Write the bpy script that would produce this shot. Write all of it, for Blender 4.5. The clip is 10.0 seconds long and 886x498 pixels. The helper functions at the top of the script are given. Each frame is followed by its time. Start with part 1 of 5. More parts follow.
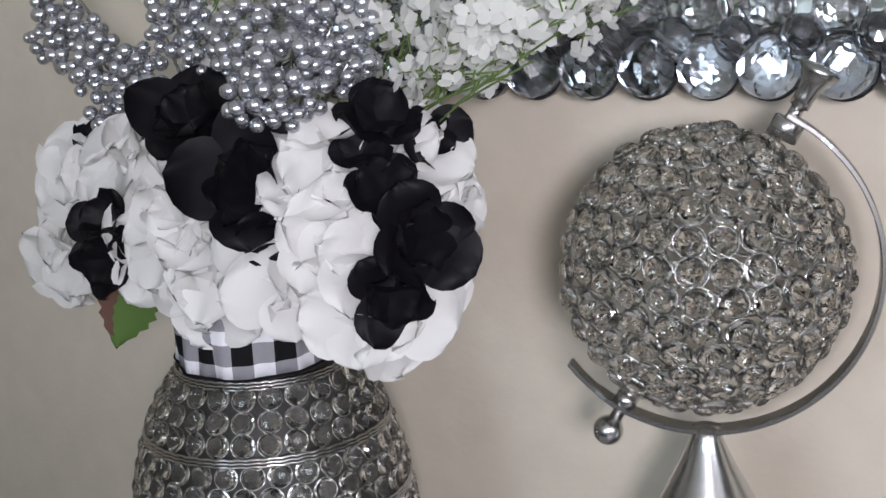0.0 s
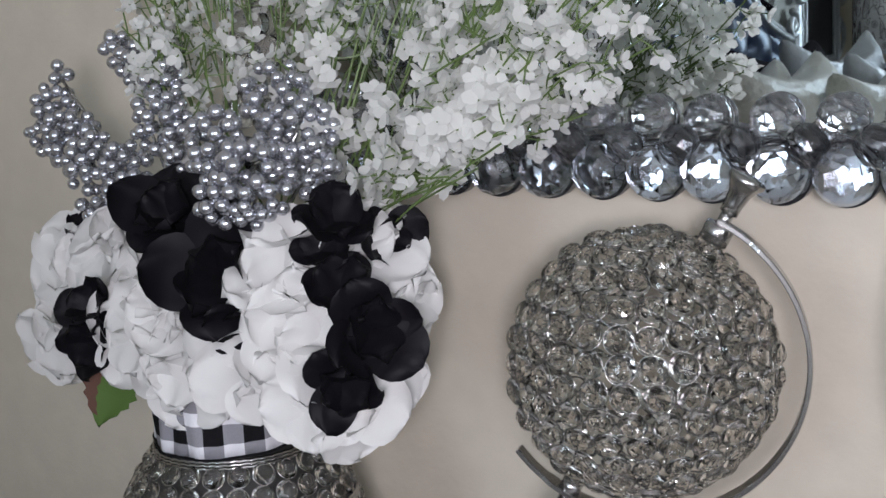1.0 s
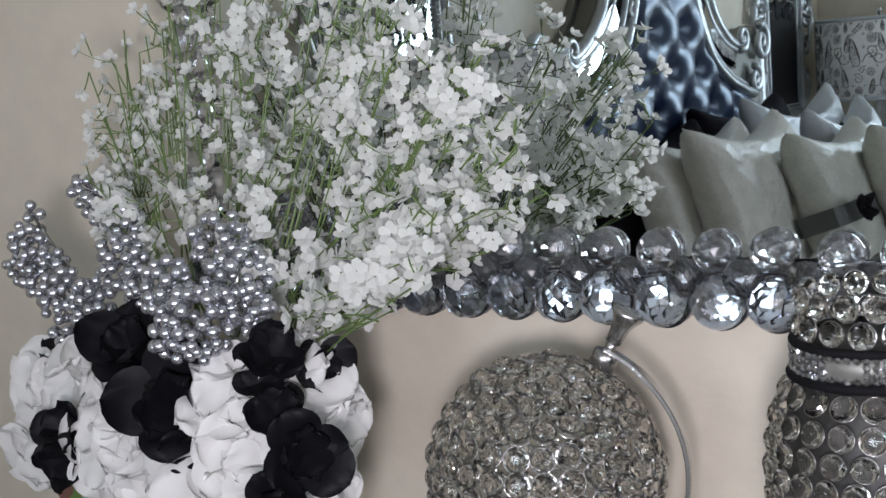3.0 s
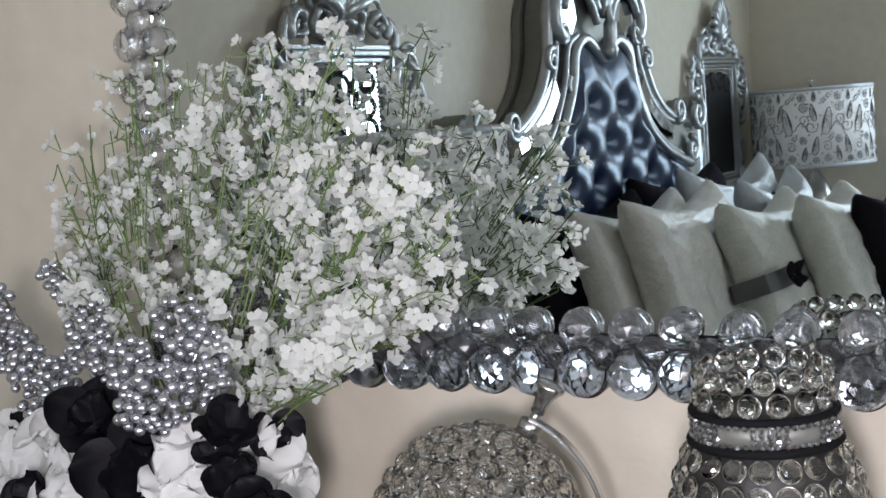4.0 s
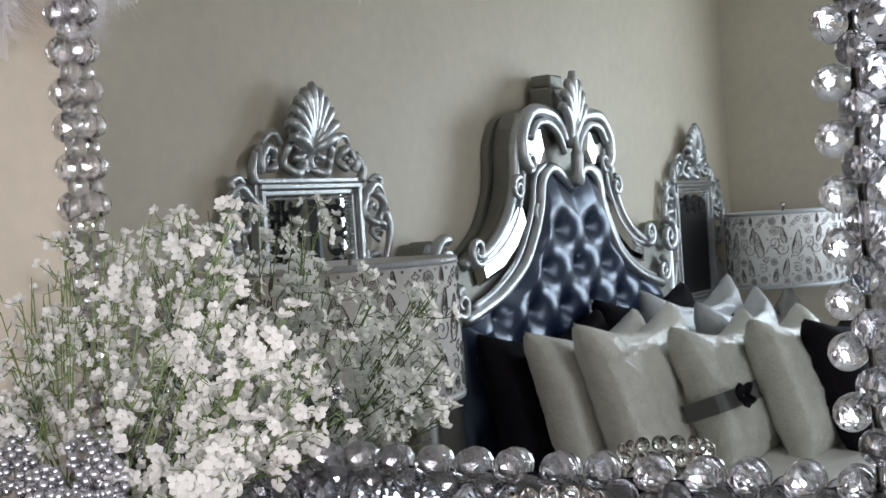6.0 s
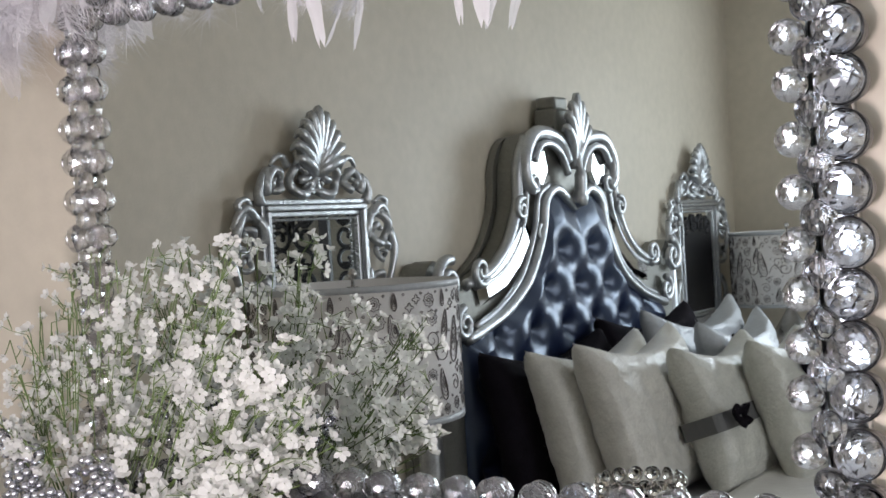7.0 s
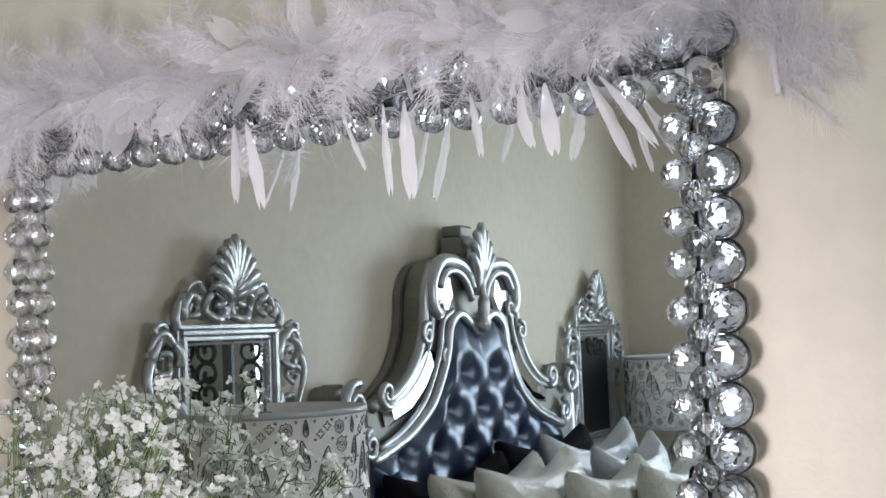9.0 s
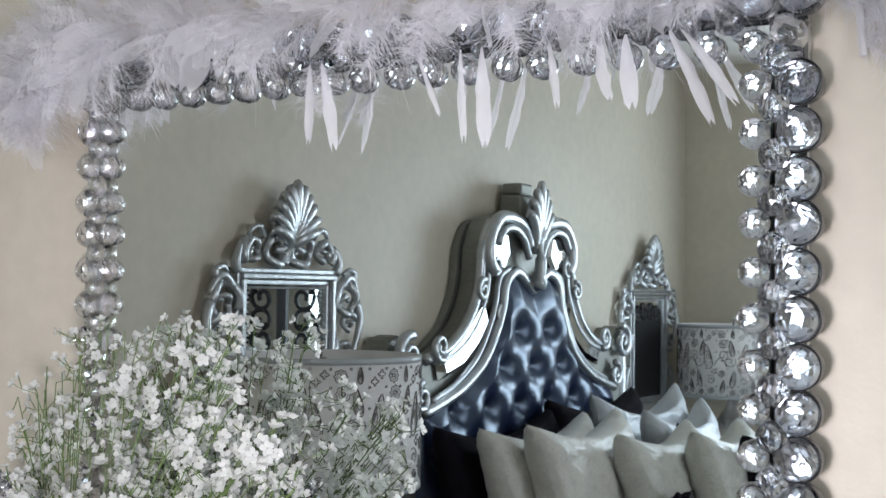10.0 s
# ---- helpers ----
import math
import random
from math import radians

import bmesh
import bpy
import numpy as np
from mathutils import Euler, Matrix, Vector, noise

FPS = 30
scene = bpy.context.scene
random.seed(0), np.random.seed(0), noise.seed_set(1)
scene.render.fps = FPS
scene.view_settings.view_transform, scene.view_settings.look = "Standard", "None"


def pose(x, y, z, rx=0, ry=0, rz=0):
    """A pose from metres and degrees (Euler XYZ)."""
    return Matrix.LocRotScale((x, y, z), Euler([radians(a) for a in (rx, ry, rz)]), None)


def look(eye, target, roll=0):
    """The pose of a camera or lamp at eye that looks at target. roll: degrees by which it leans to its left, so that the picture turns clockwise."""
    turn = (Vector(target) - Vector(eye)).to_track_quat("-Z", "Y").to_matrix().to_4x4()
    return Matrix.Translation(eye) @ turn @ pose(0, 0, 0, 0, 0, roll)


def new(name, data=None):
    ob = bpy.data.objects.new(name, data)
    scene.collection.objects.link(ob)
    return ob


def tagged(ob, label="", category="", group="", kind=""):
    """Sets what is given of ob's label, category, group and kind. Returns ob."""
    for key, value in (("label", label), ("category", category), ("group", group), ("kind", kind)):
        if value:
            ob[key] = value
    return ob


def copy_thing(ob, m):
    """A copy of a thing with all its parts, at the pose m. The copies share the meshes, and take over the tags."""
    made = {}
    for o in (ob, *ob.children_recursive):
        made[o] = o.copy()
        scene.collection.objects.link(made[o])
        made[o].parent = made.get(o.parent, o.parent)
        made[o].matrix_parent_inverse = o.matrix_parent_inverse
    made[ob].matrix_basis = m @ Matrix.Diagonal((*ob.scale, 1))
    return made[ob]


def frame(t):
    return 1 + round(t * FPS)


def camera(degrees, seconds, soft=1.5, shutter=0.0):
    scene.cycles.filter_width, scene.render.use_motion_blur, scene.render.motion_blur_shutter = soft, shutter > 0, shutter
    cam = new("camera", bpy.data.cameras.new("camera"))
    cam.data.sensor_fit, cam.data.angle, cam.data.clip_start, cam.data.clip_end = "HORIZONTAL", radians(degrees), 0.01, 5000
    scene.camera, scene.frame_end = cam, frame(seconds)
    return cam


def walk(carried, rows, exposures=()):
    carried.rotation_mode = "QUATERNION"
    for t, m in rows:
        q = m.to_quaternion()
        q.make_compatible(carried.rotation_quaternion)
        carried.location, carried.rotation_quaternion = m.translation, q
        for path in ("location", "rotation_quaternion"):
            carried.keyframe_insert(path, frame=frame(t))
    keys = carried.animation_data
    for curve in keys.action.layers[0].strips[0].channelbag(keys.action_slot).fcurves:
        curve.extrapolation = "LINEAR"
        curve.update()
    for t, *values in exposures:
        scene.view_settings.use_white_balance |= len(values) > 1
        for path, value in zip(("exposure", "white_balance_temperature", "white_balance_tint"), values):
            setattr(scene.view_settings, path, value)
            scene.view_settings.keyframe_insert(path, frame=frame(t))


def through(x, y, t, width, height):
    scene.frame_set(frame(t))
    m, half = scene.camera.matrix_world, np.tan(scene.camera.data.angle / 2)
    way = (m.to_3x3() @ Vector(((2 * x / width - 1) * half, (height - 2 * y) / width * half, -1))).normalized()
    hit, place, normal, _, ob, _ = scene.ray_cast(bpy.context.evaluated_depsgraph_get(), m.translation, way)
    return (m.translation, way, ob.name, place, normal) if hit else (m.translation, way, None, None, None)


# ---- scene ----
cam = camera(37.7, 10.0)
PATH = [
    (0, (0.151, -0.894, 1.201), (-0.896, 0.753, 0.765), -3.5),
    (0.5, (0.187, -0.901, 1.21), (-0.877, 0.747, 0.821), -3.3),
    (1, (0.226, -0.904, 1.23), (-0.879, 0.728, 0.889), -3.1),
    (1.5, (0.249, -0.908, 1.238), (-0.863, 0.724, 0.928), -3.8),
    (2, (0.273, -0.912, 1.282), (-0.848, 0.716, 0.98), -4.7),
    (3.3, (0.357, -0.987, 1.321), (-0.73, 0.67, 1.046), -4.4),
    (3.5, (0.371, -1.005, 1.327), (-0.704, 0.663, 1.077), -4.3),
    (4, (0.4, -1.04, 1.345), (-0.637, 0.659, 1.142), -4.5),
    (4.5, (0.429, -1.053, 1.362), (-0.581, 0.665, 1.204), -4.0),
    (5, (0.487, -1.082, 1.374), (-0.526, 0.639, 1.251), -4.3),
    (5.5, (0.556, -1.102, 1.385), (-0.496, 0.596, 1.277), -4.3),
    (5.7, (0.59, -1.115, 1.395), (-0.464, 0.583, 1.314), -4.2),
    (6.8, (0.685, -1.148, 1.4), (-0.406, 0.528, 1.386), -3.1),
    (7, (0.692, -1.166, 1.428), (-0.387, 0.518, 1.398), -3.3),
    (7.5, (0.71, -1.208, 1.442), (-0.28, 0.53, 1.434), -4.1),
    (8, (0.731, -1.232, 1.457), (-0.188, 0.545, 1.474), -3.3),
    (8.5, (0.734, -1.267, 1.475), (-0.179, 0.51, 1.554), -3.6),
    (9, (0.738, -1.298, 1.478), (-0.196, 0.466, 1.606), -2.2),
    (9.5, (0.729, -1.308, 1.474), (-0.254, 0.432, 1.568), 0.7),
    (10, (0.722, -1.305, 1.465), (-0.286, 0.421, 1.532), 0.7),
]
EXPOSURES = [(0.0, -0.06, 6050, 15), (0.5, -0.14, 6050, 15), (1.0, -0.22, 6000, 15), (1.5, -0.12, 6050, 15), (2.0, -0.14, 6000, 15), (3.5, -0.16, 6100, 15), (4.0, -0.05, 6150, 15), (5.0, -0.12, 6200, 15), (5.5, 0.08, 6400, 18), (7.0, 0.16, 6550, 20), (7.5, 0.10, 6700, 22), (9.0, 0.15, 6350, 16), (10.0, 0.15, 6150, 15)]
WINDOW_A, SIDE_FILL, HAND_LAMP = 37, 24, 62
HAND_LAMP_AT = (0.43, -1.25, 1.27)
walk(cam, [(t, look(eye, target, roll)) for t, eye, target, roll in PATH],
     exposures=EXPOSURES)

# ---- light ----
world = bpy.data.worlds.new("sky")
scene.world = world
world.use_nodes = True
wn = world.node_tree.nodes
sky = wn.new("ShaderNodeTexSky")
sky.sky_type, sky.sun_disc = "NISHITA", False
sky.sun_elevation, sky.sun_rotation = radians(35), radians(200)
world.node_tree.links.new(sky.outputs[0], wn["Background"].inputs[0])
wn["Background"].inputs[1].default_value = 0.12


def lamp(name, kind, m, energy, color, **settings):
    data = bpy.data.lights.new(name, kind)
    data.energy, data.color = energy, color
    if kind == "AREA":
        data.shape, data.size, data.size_y = "RECTANGLE", settings["size"], settings["size_y"]
    else:
        data.shadow_soft_size, data.spot_size, data.spot_blend = settings["size"], radians(84), 1.0
    ob = new(name, data)
    ob.matrix_world = m
    return ob


# daylight in the opening of the window in the far wall
lamp("window_daylight", "AREA", look((0.16, -4.36, 1.55), (0.16, 0, 1.45)), WINDOW_A, (0.82, 0.95, 1.0), size=1.28, size_y=1.16)
# added fill from behind the camera, set in a made-up side window
lamp("side_fill", "AREA", look((2.56, -1.9, 1.55), (0, -1.9, 1.4)), SIDE_FILL, (0.95, 0.98, 1.0), size=1.4, size_y=1.2)
# the small white lamp held beside the camera
lamp("hand_lamp", "SPOT", look(HAND_LAMP_AT, (-0.14, 0.0, 1.23)), HAND_LAMP, (1.0, 0.93, 0.93), size=0.08)

# ---- materials ----


def material(name, color, rough=0.5, metal=0.0, vary=0.12, scale=12.0, bump=0.0, bump_scale=80.0, **extra):
    """A principled surface whose colour wanders at two scales, with fine relief."""
    m = bpy.data.materials.new(name)
    m.use_nodes = True
    n, l = m.node_tree.nodes, m.node_tree.links
    b = n["Principled BSDF"]
    b.inputs["Roughness"].default_value, b.inputs["Metallic"].default_value = rough, metal
    where = n.new("ShaderNodeTexCoord")
    big, fine = n.new("ShaderNodeTexNoise"), n.new("ShaderNodeTexNoise")
    big.inputs["Scale"].default_value, fine.inputs["Scale"].default_value = scale, scale * 9
    big.inputs["Detail"].default_value = fine.inputs["Detail"].default_value = 4
    add = n.new("ShaderNodeMath")
    add.operation = "ADD"
    ramp = n.new("ShaderNodeMapRange")
    ramp.inputs[1].default_value, ramp.inputs[2].default_value = 0.6, 1.4
    ramp.inputs[3].default_value, ramp.inputs[4].default_value = 1 - vary, 1 + vary
    mul = n.new("ShaderNodeVectorMath")
    mul.operation = "SCALE"
    mul.inputs[0].default_value = color
    for tex in (big, fine):
        l.new(where.outputs["Object"], tex.inputs["Vector"])
    l.new(big.outputs["Fac"], add.inputs[0])
    l.new(fine.outputs["Fac"], add.inputs[1])
    l.new(add.outputs[0], ramp.inputs[0])
    l.new(ramp.outputs[0], mul.inputs["Scale"])
    l.new(mul.outputs[0], b.inputs["Base Color"])
    if bump:
        grain, relief = n.new("ShaderNodeTexNoise"), n.new("ShaderNodeBump")
        grain.inputs["Scale"].default_value, grain.inputs["Detail"].default_value = bump_scale, 5
        relief.inputs["Strength"].default_value, relief.inputs["Distance"].default_value = bump, 0.004
        l.new(where.outputs["Object"], grain.inputs["Vector"])
        l.new(grain.outputs["Fac"], relief.inputs["Height"])
        l.new(relief.outputs[0], b.inputs["Normal"])
    for key, value in extra.items():
        b.inputs[key.replace("_", " ")].default_value = value
    return m


def crystal(name, tint, rough=0.0, ior=1.5):
    m = bpy.data.materials.new(name)
    m.use_nodes = True
    n, l = m.node_tree.nodes, m.node_tree.links
    glass = n.new("ShaderNodeBsdfGlass")
    glass.inputs["Color"].default_value = (*tint, 1)
    glass.inputs["Roughness"].default_value, glass.inputs["IOR"].default_value = rough, ior
    l.new(glass.outputs[0], n["Material Output"].inputs[0])
    return m


def foiled(name, tint, foil, share, rough=0.07):
    """Cut glass with a silver foil behind: part of the light goes through, part comes back."""
    m = crystal(name, tint)
    n, l = m.node_tree.nodes, m.node_tree.links
    b, blend = n["Principled BSDF"], n.new("ShaderNodeMixShader")
    b.inputs["Base Color"].default_value = (*foil, 1)
    b.inputs["Metallic"].default_value, b.inputs["Roughness"].default_value = 1.0, rough
    blend.inputs[0].default_value = share
    glass = next(k for k in n if k.bl_idname == "ShaderNodeBsdfGlass")
    l.new(glass.outputs[0], blend.inputs[1])
    l.new(b.outputs[0], blend.inputs[2])
    l.new(blend.outputs[0], n["Material Output"].inputs[0])
    return m


def petal_cloth(name, color, through=0.35, see=0.0, rough=0.8, gloss=0.5):
    """Thin cloth, paper or feather: part of the light goes through."""
    m = bpy.data.materials.new(name)
    m.use_nodes = True
    n, l = m.node_tree.nodes, m.node_tree.links
    b = n["Principled BSDF"]
    b.inputs["Roughness"].default_value, b.inputs["Specular IOR Level"].default_value = rough, gloss
    where, tex = n.new("ShaderNodeTexCoord"), n.new("ShaderNodeTexNoise")
    tex.inputs["Scale"].default_value, tex.inputs["Detail"].default_value = 60, 5
    l.new(where.outputs["Object"], tex.inputs["Vector"])
    info = n.new("ShaderNodeObjectInfo")
    ramp = n.new("ShaderNodeMapRange")
    ramp.inputs[3].default_value, ramp.inputs[4].default_value = 0.82, 1.08
    mix = n.new("ShaderNodeMath")
    mix.operation = "MULTIPLY_ADD"
    mix.inputs[1].default_value, mix.inputs[2].default_value = 0.35, 0.33
    l.new(info.outputs["Random"], mix.inputs[0])
    both = n.new("ShaderNodeMath")
    both.operation = "ADD"
    l.new(mix.outputs[0], both.inputs[0])
    half = n.new("ShaderNodeMath")
    half.operation = "MULTIPLY"
    half.inputs[1].default_value = 0.4
    l.new(tex.outputs["Fac"], half.inputs[0])
    l.new(half.outputs[0], both.inputs[1])
    l.new(both.outputs[0], ramp.inputs[0])
    mul = n.new("ShaderNodeVectorMath")
    mul.operation = "SCALE"
    mul.inputs[0].default_value = color
    l.new(ramp.outputs[0], mul.inputs["Scale"])
    l.new(mul.outputs[0], b.inputs["Base Color"])
    relief = n.new("ShaderNodeBump")
    relief.inputs["Strength"].default_value, relief.inputs["Distance"].default_value = 0.25, 0.002
    l.new(tex.outputs["Fac"], relief.inputs["Height"])
    l.new(relief.outputs[0], b.inputs["Normal"])
    glow = n.new("ShaderNodeBsdfTranslucent")
    l.new(mul.outputs[0], glow.inputs[0])
    blend = n.new("ShaderNodeMixShader")
    blend.inputs[0].default_value = through
    l.new(b.outputs[0], blend.inputs[1])
    l.new(glow.outputs[0], blend.inputs[2])
    last = blend
    if see:
        clear, last = n.new("ShaderNodeBsdfTransparent"), n.new("ShaderNodeMixShader")
        last.inputs[0].default_value = see
        l.new(blend.outputs[0], last.inputs[1])
        l.new(clear.outputs[0], last.inputs[2])
    l.new(last.outputs[0], n["Material Output"].inputs[0])
    return m


WALL = material("beige_wall_paint", (0.59, 0.54, 0.445), 0.5, vary=0.085, scale=3, bump=0.12, bump_scale=130)
CEIL = material("white_ceiling_paint", (0.75, 0.73, 0.70), 0.9, vary=0.04, scale=4, bump=0.1)
FLOOR = material("grey_carpet", (0.30, 0.28, 0.26), 0.95, vary=0.2, scale=20, bump=0.5, bump_scale=300)
MIRROR = material("silvered_glass", (0.76, 0.80, 0.79), 0.012, 1.0, vary=0.01)
DARKMIRROR = material("bevelled_silver_glass", (0.72, 0.74, 0.75), 0.04, 1.0, vary=0.05)
BACKING = material("silvered_backing", (0.50, 0.51, 0.53), 0.10, 1.0, vary=0.2)
FOILED = foiled("foiled_cut_crystal", (0.94, 0.96, 0.99), (0.84, 0.85, 0.88), 0.11, 0.2)
FOIL = material("silver_foil", (0.80, 0.82, 0.86), 0.07, 1.0, vary=0.05, scale=60)
CLEARCUT = foiled("clear_cut_crystal", (0.98, 0.98, 0.99), (0.88, 0.88, 0.90), 0.10, 0.2)
GLITTER = foiled("glitter_stone", (0.98, 0.98, 0.99), (0.90, 0.90, 0.92), 0.7)
BLACKRIM = material("black_ball_rim", (0.015, 0.015, 0.017), 0.3, vary=0.2)
BEADGLASS = crystal("clear_bead_glass", (0.98, 0.97, 0.955))
CHROME = material("brushed_nickel", (0.52, 0.51, 0.50), 0.24, 1.0, vary=0.1, scale=40, bump=0.03, bump_scale=400)
STEEL = material("bead_setting_steel", (0.42, 0.41, 0.40), 0.22, 1.0, vary=0.1, scale=60)
SILVERLEAF = material("silver_leaf_carving", (0.48, 0.50, 0.52), 0.32, 0.85, vary=0.25, scale=25, bump=0.25, bump_scale=90)
OLDSILVER = material("tarnished_silver_board", (0.22, 0.22, 0.20), 0.45, 0.5, vary=0.2, scale=14, bump=0.1)
# the blue of the window's reflection is put into the highlight tint
LEATHER = material("black_patent_leather", (0.013, 0.021, 0.055), 0.29, vary=0.2, scale=30, bump=0.04, bump_scale=160, Specular_IOR_Level=1.0, Specular_Tint=(0.66, 0.80, 1.0, 1.0))
SATIN = material("silver_satin_cloth", (0.63, 0.615, 0.56), 0.28, vary=0.16, scale=22, bump=1.0, bump_scale=70, Sheen_Weight=0.4)
DAMASK = material("grey_damask_cloth", (0.56, 0.565, 0.51), 0.28, vary=0.18, scale=20, bump=1.0, bump_scale=75, Sheen_Weight=0.3)
WHITECLOTH = material("white_satin_cloth", (0.48, 0.51, 0.54), 0.30, vary=0.1, scale=16, bump=0.9, bump_scale=55)
BLACKCLOTH = material("black_velvet_cloth", (0.012, 0.010, 0.014), 0.85, vary=0.3, scale=20, bump=0.2, bump_scale=200, Specular_IOR_Level=0.08)
GREYBAND = material("grey_satin_band", (0.10, 0.10, 0.10), 0.4, vary=0.1)
SHADE = material("pale_lampshade_cloth", (0.84, 0.83, 0.83), 0.8, vary=0.06, scale=30, bump=0.15, bump_scale=500)
SHADEPRINT = material("lampshade_grey_print", (0.17, 0.155, 0.155), 0.6, vary=0.2, scale=40)
WOOD = material("silver_painted_wood", (0.46, 0.46, 0.46), 0.4, 0.3, vary=0.15, scale=10, bump=0.1)
IRON = material("black_iron", (0.02, 0.02, 0.022), 0.5, 0.4, vary=0.2)


# ---- mesh helpers ----


def part(name, bm, mat, parent=None, label="", smooth=False):
    me = bpy.data.meshes.new(name)
    bm.to_mesh(me)
    bm.free()
    me.materials.append(mat)
    if smooth:
        me.polygons.foreach_set("use_smooth", [True] * len(me.polygons))
    ob = new(name, me)
    if parent:
        ob.parent = parent
    if label:
        ob["label"] = label
    return ob


def put(name, me, m, parent=None):
    """One more object on a mesh that is there already."""
    ob = new(name, me)
    if parent:
        ob.parent = parent
    ob.matrix_local = m
    return ob


def thing(name, label, category, group="", kind="", at=(0, 0, 0)):
    ob = new(name)
    ob.empty_display_size = 0.05
    ob.location = at
    return tagged(ob, label, category, group, kind)


def box(bm, lo, hi, bevel=0.0):
    made = bmesh.ops.create_cube(bm, size=1.0)["verts"]
    size = [b - a for a, b in zip(lo, hi)]
    bmesh.ops.scale(bm, vec=size, verts=made)
    bmesh.ops.translate(bm, vec=[(a + b) / 2 for a, b in zip(lo, hi)], verts=made)
    if bevel:
        edges = list({e for v in made for e in v.link_edges})
        bmesh.ops.bevel(bm, geom=edges, offset=bevel, segments=2, affect="EDGES", profile=0.5)
    return bm


def boxed(lo, hi, bevel=0.0):
    return box(bmesh.new(), lo, hi, bevel)


def tube(bm, points, radii, sides=8, flat=1.0):
    """A tapered round bar along points; flat squashes it along the second axis of its section."""
    points = [Vector(p) for p in points]
    if not hasattr(radii, "__len__"):
        radii = [radii] * len(points)
    rings, side = [], None
    for n, p in enumerate(points):
        ahead = (points[min(n + 1, len(points) - 1)] - points[max(n - 1, 0)]).normalized()
        if side is None:
            side = ahead.orthogonal().normalized()
        side = (side - ahead * side.dot(ahead)).normalized()
        up = ahead.cross(side)
        rings.append([bm.verts.new(p + radii[n] * (math.cos(a) * side + flat * math.sin(a) * up))
                      for a in (2 * math.pi * k / sides for k in range(sides))])
    for a, b in zip(rings, rings[1:]):
        for k in range(sides):
            bm.faces.new((a[k], a[(k + 1) % sides], b[(k + 1) % sides], b[k]))
    bm.faces.new(rings[0][::-1])
    bm.faces.new(rings[-1])
    return bm


def lathe(bm, profile, sides=32, center=(0, 0, 0)):
    """A turned body from (radius, height) pairs."""
    rings = [[bm.verts.new((center[0] + r * math.cos(a), center[1] + r * math.sin(a), center[2] + z))
              for a in (2 * math.pi * k / sides for k in range(sides))] for r, z in profile]
    for a, b in zip(rings, rings[1:]):
        for k in range(sides):
            bm.faces.new((a[k], a[(k + 1) % sides], b[(k + 1) % sides], b[k]))
    bm.faces.new(rings[0][::-1])
    bm.faces.new(rings[-1])
    return bm


def bend(points, steps=6):
    """A smooth line through points (Catmull-Rom)."""
    p = [Vector(q) for q in points]
    p = [2 * p[0] - p[1], *p, 2 * p[-1] - p[-2]]
    out = []
    for a, b, c, d in zip(p, p[1:], p[2:], p[3:]):
        for k in range(steps):
            t = k / steps
            out.append(0.5 * (2 * b + (c - a) * t + (2 * a - 5 * b + 4 * c - d) * t * t + (3 * b - a - 3 * c + d) * t ** 3))
    return out + [p[-2]]


def scroll(center, start, turns, r0, r1, steps=22):
    """A flat spiral in the (u, v) plane, from radius r0 at the angle start to r1."""
    out = []
    for k in range(steps + 1):
        t = k / steps
        a, r = start + turns * 2 * math.pi * t, r0 + (r1 - r0) * t
        out.append((center[0] + r * math.cos(a), center[1] + r * math.sin(a)))
    return out


def sphere_mesh(name, radius, mat, level=2, smooth=False):
    bm = bmesh.new()
    bmesh.ops.create_icosphere(bm, subdivisions=level, radius=radius)
    me = bpy.data.meshes.new(name)
    bm.to_mesh(me)
    bm.free()
    me.materials.append(mat)
    if smooth:
        me.polygons.foreach_set("use_smooth", [True] * len(me.polygons))
    return me


def mesh_of(name, bm, mat, smooth=False):
    me = bpy.data.meshes.new(name)
    bm.to_mesh(me)
    bm.free()
    me.materials.append(mat)
    if smooth:
        me.polygons.foreach_set("use_smooth", [True] * len(me.polygons))
    return me


def any_turn():
    return Euler([random.uniform(0, 6.28) for _ in range(3)]).to_matrix().to_4x4()


# ---- room ----
X0, X1, Y0, TOP = -1.30, 2.60, -4.40, 2.50


def setting(name, lo, hi, mat, label, category):
    return tagged(part(name, boxed(lo, hi), mat), label, category, kind="structure")


setting("wall_north", (X0 - 0.12, 0, 0), (X1 + 0.12, 0.12, TOP), WALL, "beige painted bedroom wall behind the dresser", "wall")
setting("wall_west", (X0 - 0.12, Y0, 0), (X0, 0, TOP), WALL, "beige painted bedroom wall behind the bed", "wall")
setting("floor", (X0 - 0.12, Y0 - 0.12, -0.1), (X1 + 0.12, 0.12, 0), FLOOR, "grey carpeted bedroom floor", "floor")
setting("ceiling", (X0 - 0.12, Y0 - 0.12, TOP), (X1 + 0.12, 0.12, TOP + 0.1), CEIL, "white painted ceiling", "ceiling")


def wall_with_window(name, along, at, thick, lo, hi, win, sill, head, label):
    """A wall along x or y with one opening through it, in four blocks."""
    bm = bmesh.new()
    for a, b, c, d in ((lo, win[0], 0, TOP), (win[1], hi, 0, TOP), (win[0], win[1], 0, sill), (win[0], win[1], head, TOP)):
        if along == "x":
            box(bm, (a, at - thick, c), (b, at, d))
        else:
            box(bm, (at, a, c), (at + thick, b, d))
    return tagged(part(name, bm, WALL), label, "wall", kind="structure")


wall_with_window("wall_south", "x", Y0, 0.12, X0 - 0.12, X1 + 0.12, (-0.50, 0.82), 0.95, 2.15, "beige painted wall with a daylight opening")
# the opening here is made up for the side fill
wall_with_window("wall_east", "y", X1, 0.12, Y0, 0.0, (-2.6, -1.2), 0.95, 2.15, "beige painted wall with a daylight opening")


